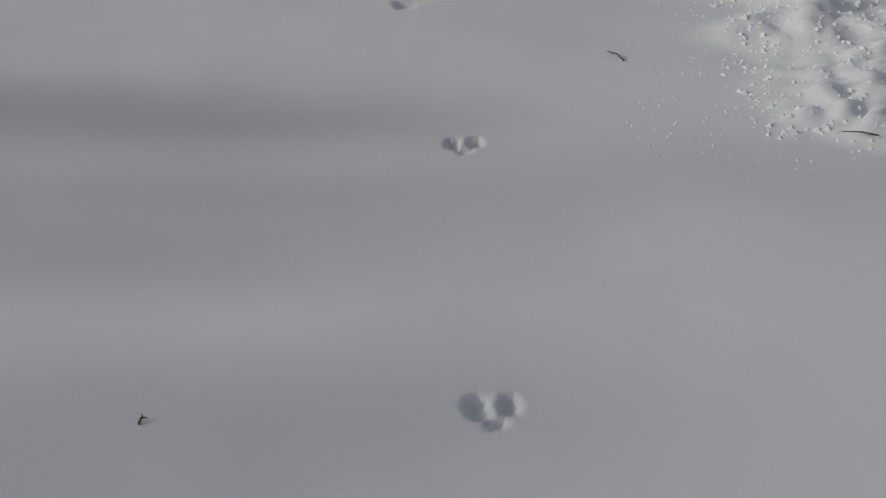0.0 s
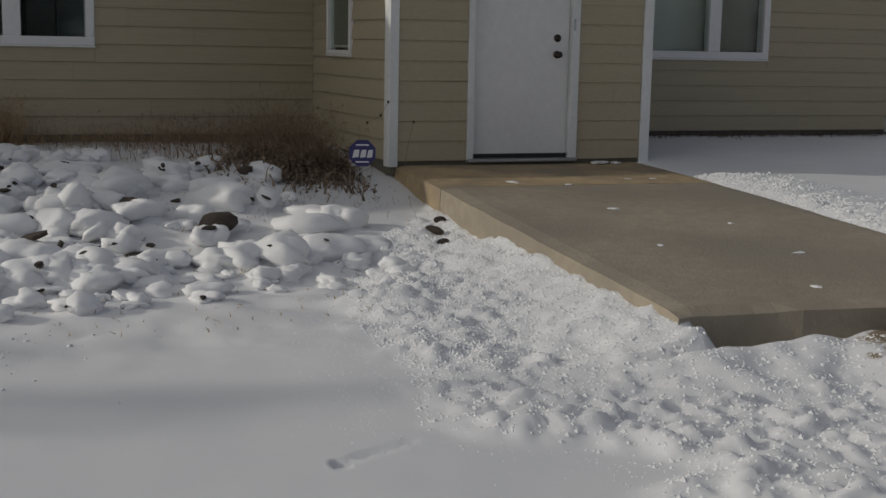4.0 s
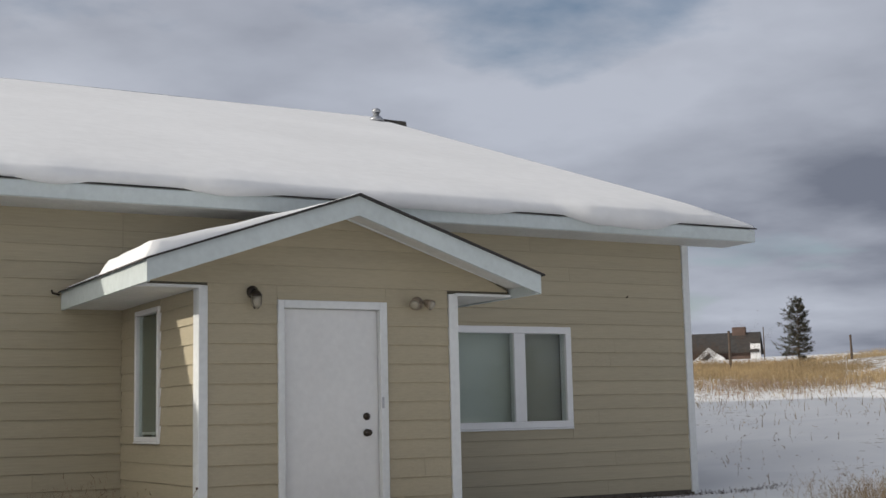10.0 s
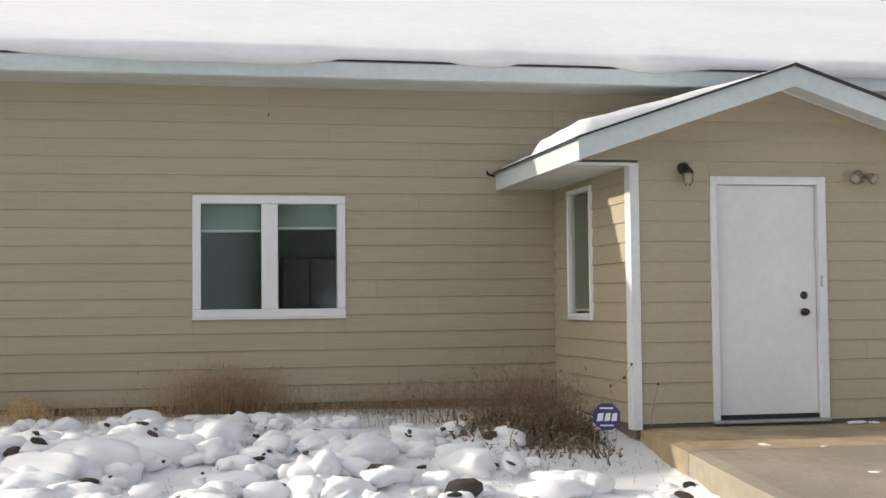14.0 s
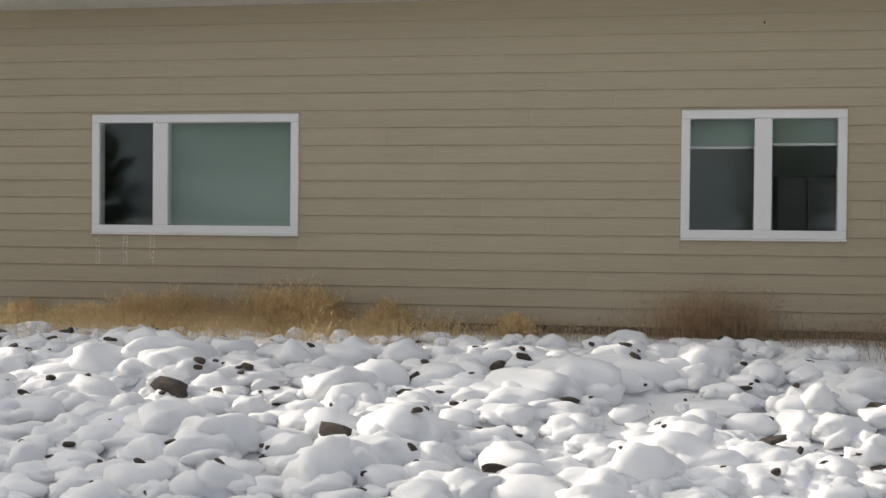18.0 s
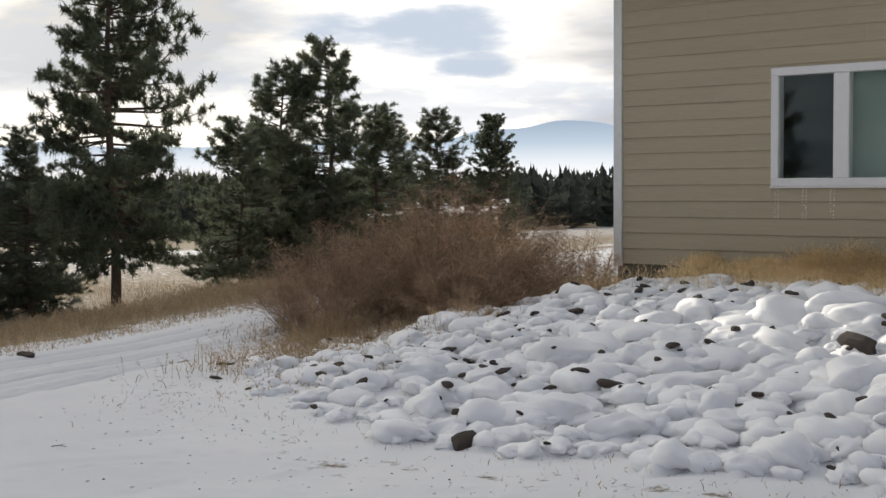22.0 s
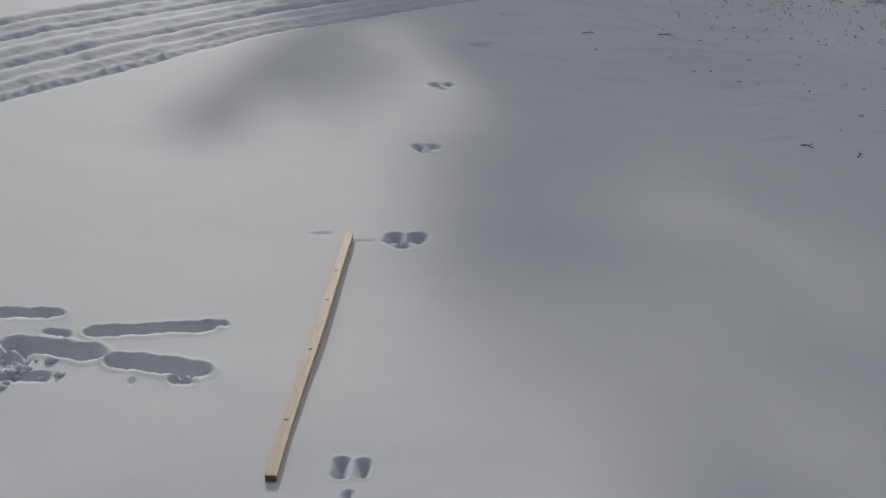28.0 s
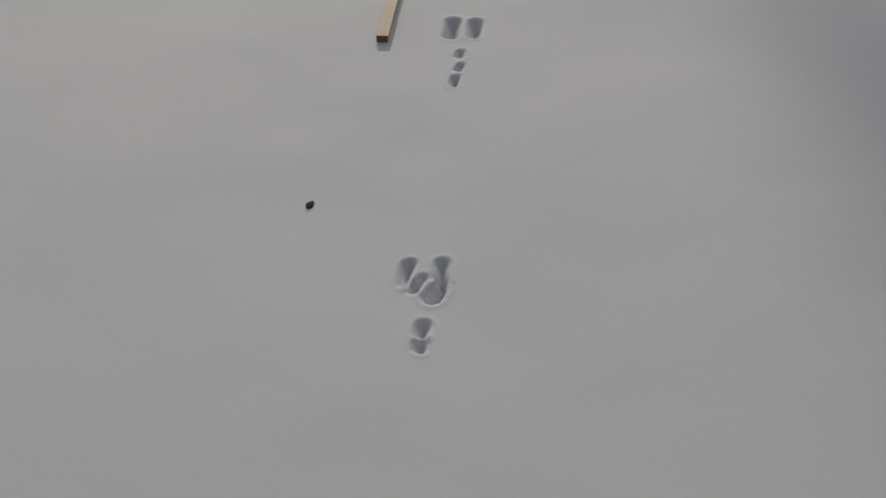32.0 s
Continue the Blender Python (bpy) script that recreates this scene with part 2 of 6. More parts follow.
def ground_material():
    """Snow, with thin wind-blown places where soil and dead grass show."""
    m = bpy.data.materials.new("snow_ground")
    m.use_nodes = True
    n, l = nodes_of(m.node_tree)
    out, p = n.new("ShaderNodeOutputMaterial"), n.new("ShaderNodeBsdfPrincipled")
    l.new(p.outputs[0], out.inputs[0])
    tc = n.new("ShaderNodeTexCoord")
    at = n.new("ShaderNodeAttribute")
    at.attribute_name = "cover"
    big = n.new("ShaderNodeTexNoise")
    big.inputs["Scale"].default_value, big.inputs["Detail"].default_value = 0.7, 6
    l.new(tc.outputs["Object"], big.inputs["Vector"])
    snow = ramp(n, [(0.3, (0.69, 0.70, 0.72)), (0.65, (0.77, 0.775, 0.78))])
    l.new(big.outputs["Fac"], snow.inputs[0])
    fine = n.new("ShaderNodeTexNoise")
    fine.inputs["Scale"].default_value, fine.inputs["Detail"].default_value, fine.inputs["Roughness"].default_value = 5.0, 8, 0.65
    l.new(tc.outputs["Object"], fine.inputs["Vector"])
    soil = ramp(n, [(0.3, (0.13, 0.10, 0.065)), (0.7, (0.36, 0.28, 0.17))])
    l.new(fine.outputs["Fac"], soil.inputs[0])
    cmp = n.new("ShaderNodeMath")
    cmp.operation = "SUBTRACT"
    l.new(at.outputs["Fac"], cmp.inputs[0])
    l.new(fine.outputs["Fac"], cmp.inputs[1])
    edge = ramp(n, [(0.46, 0.0), (0.54, 1.0)])
    shift = n.new("ShaderNodeMath")
    shift.operation, shift.inputs[1].default_value = "ADD", 0.5
    l.new(cmp.outputs[0], shift.inputs[0])
    l.new(shift.outputs[0], edge.inputs[0])
    pk = n.new("ShaderNodeAttribute")
    pk.attribute_name = "packed"
    icy = n.new("ShaderNodeMixRGB")
    l.new(pk.outputs["Fac"], icy.inputs[0])
    l.new(snow.outputs[0], icy.inputs[1])
    icy.inputs[2].default_value = (0.44, 0.465, 0.51, 1)
    mx = n.new("ShaderNodeMixRGB")
    l.new(edge.outputs[0], mx.inputs[0])
    l.new(icy.outputs[0], mx.inputs[1])
    l.new(soil.outputs[0], mx.inputs[2])
    l.new(mx.outputs[0], p.inputs["Base Color"])
    p.inputs["Roughness"].default_value = 0.75
    g = n.new("ShaderNodeTexNoise")
    g.inputs["Scale"].default_value, g.inputs["Detail"].default_value, g.inputs["Roughness"].default_value = 26.0, 8, 0.7
    l.new(tc.outputs["Object"], g.inputs["Vector"])
    bp = n.new("ShaderNodeBump")
    bp.inputs["Strength"].default_value, bp.inputs["Distance"].default_value = 0.06, 0.025
    l.new(g.outputs["Fac"], bp.inputs["Height"])
    l.new(bp.outputs[0], p.inputs["Normal"])
    return m


SIDING = material("tan_siding_paint", (0.442, 0.388, 0.273), 0.62, 0.05, 5, 0.12, 60, random_amount=0.05, stretch=(0.5, 0.5, 4))
SHEATH = material("tan_wall_backing", (0.16, 0.145, 0.11), 0.8, 0.08, 5)
TRIM = material("white_trim_paint", (0.74, 0.76, 0.76), 0.45, 0.04, 5, 0.05, 50)
FASCIA = material("pale_blue_white_fascia_paint", (0.60, 0.66, 0.66), 0.5, 0.05, 4, 0.06, 40)
SOFFIT = material("soffit_board_paint", (0.66, 0.66, 0.63), 0.7, 0.06, 4)
VINYL = material("white_vinyl", (0.80, 0.80, 0.80), 0.35, 0.02, 5)
DOORPAINT = material("white_door_paint", (0.76, 0.765, 0.76), 0.32, 0.03, 4, 0.04, 30)
SHINGLE = material("dark_asphalt_shingle", (0.045, 0.042, 0.04), 0.9, 0.2, 10, 0.5, 60)
ROOFSNOW = material("roof_snow", (0.84, 0.845, 0.85), 0.7, 0.03, 1.5, 0.18, 14)
CONCRETE = material("worn_concrete", (0.33, 0.285, 0.215), 0.85, 0.10, 3, 0.25, 50, spots=(0.6, 0.44, 0.62, (0.26, 0.228, 0.18)))
# tan puts sunlight into the landing's colour; dark spots, the shade by the door
LANDING = material("sunlit_tan_concrete", (0.43, 0.325, 0.19), 0.8, 0.14, 3, 0.25, 50, spots=(0.9, 0.46, 0.60, (0.27, 0.22, 0.15)))
CONCRETE_OLD = material("grey_concrete_wall", (0.13, 0.115, 0.095), 0.9, 0.16, 4, 0.4, 40)
METAL_DARK = material("dark_bronze_metal", (0.06, 0.05, 0.04), 0.38, 0.1, 10, metal=0.8)
METAL_GREY = material("galvanised_metal", (0.45, 0.46, 0.48), 0.35, 0.08, 10, metal=0.9)
RUBBER = material("black_rubber", (0.02, 0.02, 0.02), 0.7, 0.1, 10)
WOOD = material("pale_sawn_lumber", (0.66, 0.50, 0.35), 0.6, 0.12, 6, 0.15, 30, stretch=(0.6, 10, 10))
ENDWOOD = material("end_grain_wood", (0.26, 0.15, 0.07), 0.8, 0.15, 40, 0.2, 90)
ROCK = material("brown_fieldstone", (0.085, 0.066, 0.052), 0.9, 0.2, 9, 0.6, 30, spots=(5, 0.5, 0.6, (0.07, 0.055, 0.045)), random_amount=0.35)
BARK = material("pine_bark", (0.125, 0.095, 0.075), 0.95, 0.25, 14, 0.8, 22, stretch=(1, 1, 0.25))
NEEDLE = material("pine_needles", (0.185, 0.215, 0.145), 0.6, 0.15, 3, random_amount=0.38, island=True, leaf=0.55)
NEEDLE_PALE = material("spruce_needles", (0.115, 0.112, 0.075), 0.7, 0.2, 3, random_amount=0.5, island=True, leaf=0.35)
NEEDLE_FAR = material("distant_needles", (0.075, 0.088, 0.075), 0.9, 0.2, 1, random_amount=0.4, island=True, leaf=0.3)
STRAW = material("dry_straw_grass", (0.90, 0.71, 0.42), 0.7, 0.12, 2, random_amount=0.28, island=True, leaf=0.55)
GRASS_TAN = material("weathered_tan_grass", (0.58, 0.46, 0.30), 0.8, 0.2, 1, random_amount=0.45, island=True, leaf=0.35)
STRAW_DULL = material("dull_dry_weeds", (0.55, 0.41, 0.25), 0.8, 0.2, 2, random_amount=0.45, island=True, leaf=0.4)
RUST = material("rusty_dry_weeds", (0.74, 0.54, 0.34), 0.8, 0.2, 2, random_amount=0.4, island=True, leaf=0.4)
TWIG = material("brown_bare_twigs", (0.53, 0.37, 0.24), 0.85, 0.2, 4, random_amount=0.5, island=True, leaf=0.2)
WEED_BROWN = material("brown_dead_weeds", (0.47, 0.34, 0.24), 0.85, 0.2, 4, random_amount=0.5, island=True, leaf=0.3)
LITTER = material("crumpled_leaf_litter", (0.42, 0.32, 0.23), 0.9, 0.3, 8, random_amount=0.75, island=True, leaf=0.2)
HILLGRASS = material("golden_hill_grass", (0.62, 0.46, 0.25), 0.8, 0.2, 1, random_amount=0.5, island=True, leaf=0.35)
WEED_DARK = material("dark_dead_weeds", (0.11, 0.07, 0.045), 0.9, 0.2, 4, random_amount=0.5, island=True)
# darker copy of the room paint: the unlit room's gloom as colour
ROOM_GLOOM = material("painted_room_gloom", (0.085, 0.12, 0.095), 0.8, 0.05, 3)
GLASS = glass_material()
SNOW = ground_material()
BLIND = material("grey_green_roller_blind", (0.30, 0.365, 0.325), 0.8, 0.03, 4)
BLIND_SIDE = material("grey_green_side_blind", (0.17, 0.175, 0.16), 0.8, 0.03, 4)
BLIND_PALE = material("pale_grey_roller_blind", (0.56, 0.57, 0.52), 0.8, 0.03, 4)
# taupe stands for the dim interior and reflection in the right pane
PANE_DIM = material("painted_pane_dimness", (0.40, 0.37, 0.32), 0.8, 0.03, 4)
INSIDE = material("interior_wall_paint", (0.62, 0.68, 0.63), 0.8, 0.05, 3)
DARKBOX = material("black_cabinet_finish", (0.025, 0.028, 0.03), 0.5, 0.1, 4)
SIGNBLUE = material("blue_sign_enamel", (0.035, 0.035, 0.15), 0.4, 0.05, 8)
SIGNWHITE = material("white_sign_print", (0.75, 0.75, 0.78), 0.45, 0.02, 8)
DRIP = material("dried_drip_stain", (0.72, 0.70, 0.63), 0.6, 0.1, 20)
TAUPE = material("faded_taupe_metal", (0.27, 0.22, 0.165), 0.5, 0.12, 12, metal=0.3)
LAMPGLASS = material("ribbed_lamp_glass", (0.32, 0.29, 0.22), 0.15, 0.1, 20, coat=0.5)
BRICKRED = material("weathered_brown_wall", (0.12, 0.08, 0.065), 0.9, 0.2, 6, 0.2, 20)
OUTWALL = material("white_gable_boarding", (0.72, 0.72, 0.72), 0.6, 0.04, 4)


# ---------------- mesh helpers ----------------
class Shape:
    def __init__(self):
        self.v, self.f = [], []

    def add(self, verts, faces):
        k = len(self.v)
        self.v.extend(verts)
        self.f.extend([tuple(i + k for i in f) for f in faces])
        return self

    def box(self, x0, x1, y0, y1, z0, z1, bevel=0.0):
        """A box; with bevel its twelve edges are cut."""
        if not bevel:
            return self.add([(x, y, z) for z in (z0, z1) for y in (y0, y1) for x in (x0, x1)],
                            [(0, 2, 3, 1), (4, 5, 7, 6), (0, 1, 5, 4), (2, 6, 7, 3), (0, 4, 6, 2), (1, 3, 7, 5)])
        b = min(bevel, (x1 - x0) * 0.45, (y1 - y0) * 0.45, (z1 - z0) * 0.45)
        bm = bmesh.new()
        bmesh.ops.create_cube(bm, size=1.0)
        for q in bm.verts:
            q.co = ((x0 + x1) / 2 + q.co.x * (x1 - x0), (y0 + y1) / 2 + q.co.y * (y1 - y0), (z0 + z1) / 2 + q.co.z * (z1 - z0))
        bmesh.ops.bevel(bm, geom=bm.edges[:], offset=b, segments=1, affect="EDGES")
        bm.verts.index_update()
        self.add([tuple(q.co) for q in bm.verts], [tuple(q.index for q in f.verts) for f in bm.faces])
        bm.free()
        return self

    def prism(self, profile, axis, a, b):
        """Extrudes a closed profile of pairs along axis x or y from a to b."""
        n = len(profile)
        put = (lambda s, q: (s, q[0], q[1])) if axis == "x" else (lambda s, q: (q[0], s, q[1]))
        verts = [put(a, q) for q in profile] + [put(b, q) for q in profile]
        faces = [tuple(range(n))[::-1], tuple(range(n, 2 * n))] + [(i, (i + 1) % n, n + (i + 1) % n, n + i) for i in range(n)]
        return self.add(verts, faces)

    def tube(self, points, radii, sides=6):
        rings = []
        for i, (p, r) in enumerate(zip(points, radii)):
            p = Vector(p)
            d = Vector(points[min(i + 1, len(points) - 1)]) - Vector(points[max(i - 1, 0)])
            q = d.to_track_quat("Z", "Y")
            rings.append([tuple(p + q @ Vector((r * math.cos(6.2832 * k / sides), r * math.sin(6.2832 * k / sides), 0))) for k in range(sides)])
        verts = [v for ring in rings for v in ring]
        faces = [(i * sides + k, i * sides + (k + 1) % sides, (i + 1) * sides + (k + 1) % sides, (i + 1) * sides + k) for i in range(len(rings) - 1) for k in range(sides)]
        faces += [tuple(range(sides))[::-1], tuple(range(len(verts) - sides, len(verts)))]
        return self.add(verts, faces)

    def lathe(self, profile, sides=20, at=(0, 0, 0), turn=None):
        """Turns pairs of radius and height round an axis, which turn() may tilt."""
        q = turn or Matrix.Identity(3)
        verts = [tuple(Vector(at) + q @ Vector((r * math.cos(6.2832 * k / sides), r * math.sin(6.2832 * k / sides), h))) for r, h in profile for k in range(sides)]
        faces = [(i * sides + k, i * sides + (k + 1) % sides, (i + 1) * sides + (k + 1) % sides, (i + 1) * sides + k) for i in range(len(profile) - 1) for k in range(sides)]
        faces += [tuple(range(sides))[::-1], tuple(range(len(verts) - sides, len(verts)))]
        return self.add(verts, faces)

    def mesh(self, name, mat, smooth=False):
        me = bpy.data.meshes.new(name)
        me.from_pydata(self.v, [], self.f)
        me.materials.append(mat)
        if smooth:
            me.polygons.foreach_set("use_smooth", [True] * len(me.polygons))
        me.update()
        return me


def part(name, shape, mat, parent=None, label="", smooth=False):
    ob = new(name, shape.mesh(name, mat, smooth))
    ob.parent = parent
    return tagged(ob, label)


def thing(name, at, label, category, group="", turn=0.0):
    ob = new(name)
    ob.matrix_world = pose(*at, 0, 0, turn)
    return tagged(ob, label, category, group)


def smooth01(a, b, x):
    t = np.clip((x - a) / (b - a), 0, 1)
    return t * t * (3 - 2 * t)


_G = np.random.RandomState(5).rand(64, 64)


def value_noise(x, y, scale):
    """Smooth noise from 0 to 1 on arrays."""
    x, y = np.asarray(x, float) / scale, np.asarray(y, float) / scale
    xi, yi = np.floor(x).astype(int), np.floor(y).astype(int)
    fx, fy = x - xi, y - yi
    fx, fy = fx * fx * (3 - 2 * fx), fy * fy * (3 - 2 * fy)
    g = lambda i, j: _G[(xi + i) % 64, (yi + j) % 64]
    return (g(0, 0) * (1 - fx) + g(1, 0) * fx) * (1 - fy) + (g(0, 1) * (1 - fx) + g(1, 1) * fx) * fy


def fractal(x, y, scale, octaves=4):
    return sum(value_noise(x + 17.3 * k, y - 9.1 * k, scale / 2**k) / 2**k for k in range(octaves)) / sum(1 / 2**k for k in range(octaves))


# ---------------- the lie of the land ----------------
DRIVE = -0.45


def outer_edge(y):
    return np.interp(y, [-40, -16, -11.1, -9.4, -7.3, -5.0, -3.0, 0.0, 6.0, 30.0], [-2, -9.3, -12.2, -12.9, -13.4, -13.7, -14.4, -15.6, -18.5, -25])


def inner_edge(y):
    return np.interp(y, [-40, -16, -11.4, -10.1, -8.35, -6.5, -3.0, 0.0, 6.0, 30.0], [3, -6.5, -10.1, -10.9, -11.5, -11.9, -12.7, -13.5, -15.5, -21.5])


def land(x, y):
    """Height of the bare lie of the land, without lumps, ruts and prints."""
    x, y = np.asarray(x, float), np.asarray(y, float)
    out = outer_edge(y) - x
    z = np.full(np.broadcast(x, y).shape, DRIVE)
    # beyond the drive the hill falls away to the pines, then to the valley
    z = z - 1.45 * smooth01(0, 10, out) - 0.9 * smooth01(8, 60, out) + 34.0 * smooth01(220, 2800, out)
    # rubble bank in front of the house
    toe = np.interp(x, [-12.5, -10.4, -8.6, -6.7, -3.3, -1.9, 0], [-4.5, -6.6, -7.2, -6.8, -6.1, -5.8, -5.5])
    up = smooth01(0.0, 1.0, (y - toe) / (-0.5 - toe)) * 0.6 + 0.4 * np.clip((y - toe) / (-0.5 - toe), 0, 1)
    side = smooth01(-12.6, -10.0, x) * (1 - smooth01(0.0, 1.5, x))
    z = z + 0.47 * up * side
    # left of the house, towards the back
    z = z - 0.35 * smooth01(0.5, 6, y) * smooth01(-10, -13, x) * (1 - smooth01(0, 6, out))
    # pad beside the entrance slab and the rise to the right and behind
    pad = smooth01(0.9, 2.6, x) * smooth01(-9.5, -7.2, y)
    z = z * (1 - pad) + pad * (-0.16 + 0.20 * smooth01(-7, -0.5, y))
    s = 0.7 * (x - 7.3) + 0.7 * (y + 0.5)
    z = z + smooth01(6.0, 9.0, x) * (0.085 * np.clip(s - 1.0, 0, 28) + 0.043 * np.clip(s - 29.0, 0, 170))
    c = 0.7 * (x - 7.3) - 0.7 * (y + 0.5)
    z = z + 0.35 * smooth01(-3, 8, c) * smooth01(12, 32, s) * smooth01(6, 9, x)
    return z


def height_at(x, y):
    return float(land(np.array([x]), np.array([y]))[0])


# ---------------- ground: one sheet to the horizon ----------------
def spread(near, far, step, grow=1.22, limit=4200):
    out, d = [], step
    while near < limit:
        near += d
        d *= grow
        out.append(near)
    return out


PRINTS = []  # x, y, half length along heading, half width, heading in degrees, depth


def hare_group(x, y, heading, s=1.0):
    """A far bound: two hind prints side by side, the fore prints close behind."""
    c, d = math.sin(radians(heading)), math.cos(radians(heading))
    for side, back, ln, wd in ((-0.056, 0.0, 0.080, 0.038), (0.056, 0.01, 0.080, 0.038), (0.0, -0.10, 0.045, 0.030)):
        PRINTS.append((x + s * (side * d + back * c), y + s * (-side * c + back * d), ln * s, wd * s, heading, 0.05 * s + 0.006))


for px, py, ps in ((-7.492, -10.812, 0.62), (-8.441, -10.305, 0.52), (-9.375, -9.797, 0.54), (-10.15, -9.19, 0.55), (-10.9, -8.65, 0.55)):
    hare_group(px, py, -61, ps)
hare_group(-2.68, -9.80, 20, 0.52)
hare_group(-3.079, -10.975, 18, 0.52)
# two near bounds: each hind foot has slid into a split print, the fore feet land in line
for px, py, pl, pw, ph in ((-5.568, -11.852, 0.036, 0.012, -62), (-5.538, -11.845, 0.026, 0.009, -40), (-5.551, -11.800, 0.030, 0.012, -66), (-5.503, -11.830, 0.023, 0.014, -45),
                           (-5.52, -11.812, 0.018, 0.010, -62), (-5.436, -11.876, 0.021, 0.012, -58), (-5.405, -11.891, 0.018, 0.010, -66),
                           (-6.262, -11.500, 0.045, 0.016, -64), (-6.242, -11.458, 0.041, 0.014, -64), (-6.160, -11.525, 0.020, 0.010, -60), (-6.11, -11.546, 0.019, 0.008, -50), (-6.066, -11.573, 0.024, 0.011, -64)):
    PRINTS.append((px, py, pl, pw, ph, 0.024))


def drag(x0, y0, x1, y1, w, depth):
    """A long scuff in the snow from one point to another."""
    PRINTS.append(((x0 + x1) / 2, (y0 + y1) / 2, math.hypot(x1 - x0, y1 - y0) * 0.52, w, math.degrees(math.atan2(x1 - x0, y1 - y0)), depth))


drag(-7.17, -11.83, -7.08, -11.53, 0.030, 0.04)
drag(-7.19, -12.02, -7.02, -11.82, 0.040, 0.045)
drag(-6.99, -11.81, -6.82, -11.62, 0.038, 0.045)
drag(-7.42, -12.08, -7.32, -11.87, 0.026, 0.04)
drag(-7.16, -12.16, -7.06, -11.99, 0.045, 0.03)
drag(-7.00, -12.10, -6.95, -11.96, 0.020, 0.03)
for px, py, pl, pw, ph, pd in ((-6.80, -11.685, 0.03, 0.016, 30, 0.025), (-6.848, -11.79, 0.020, 0.009, -62, 0.025), (-7.095, -11.52, 0.03, 0.018, 20, 0.03), (-7.20, -11.90, 0.04, 0.015, 40, 0.03), (-2.435, -8.60, 0.05, 0.035, 20, 0.035),
                               (-2.33, -8.53, 0.10, 0.022, 62, 0.018), (-2.17, -8.46, 0.11, 0.020, 62, 0.016), (-7.66, -11.02, 0.045, 0.010, 20, 0.016), (-7.53, -10.93, 0.035, 0.010, 25, 0.016),
                               (-5.35, -9.6, 0.16, 0.05, 30, 0.02)):
    PRINTS.append((px, py, pl, pw, ph, pd))

rng = np.random.RandomState(11)
# boulders of the bank under the snow: place, radius, height
BOULDERS = []
for _ in range(2500):
    bx, by = rng.uniform(-11.9, -0.3), rng.uniform(-7.1, -0.9)
    toe = np.interp(bx, [-12.5, -10.4, -8.6, -6.7, -3.3, -1.9, 0], [-4.5, -6.6, -7.2, -6.8, -6.1, -5.8, -5.5])
    if by < toe + 0.2 or bx > -0.95 or (bx > -1.4 and by > -2.4) or (bx > -2.3 and by > -4.7 and rng.rand() < 0.75):
        continue
    r = rng.uniform(0.06, 0.18) * (1.5 if rng.rand() < 0.18 else 1)
    if by > -1.9 or by < toe + 0.8:
        r *= 0.62
    if bx < -9.0:
        r *= 0.75
    BOULDERS.append((bx, by, r, r * rng.uniform(0.45, 0.95)))


HEAP_Y = [-10.4, -10.1, -9.8, -9.3, -9.05, -8.7, -8.3, -7.6, -6.4, -5.4, -4.4, -3.2]
HEAP_X = [-1.5, -1.95, -1.95, -1.6, -1.45, -1.6, -2.1, -1.85, -1.75, -1.5, -0.9, -0.35]


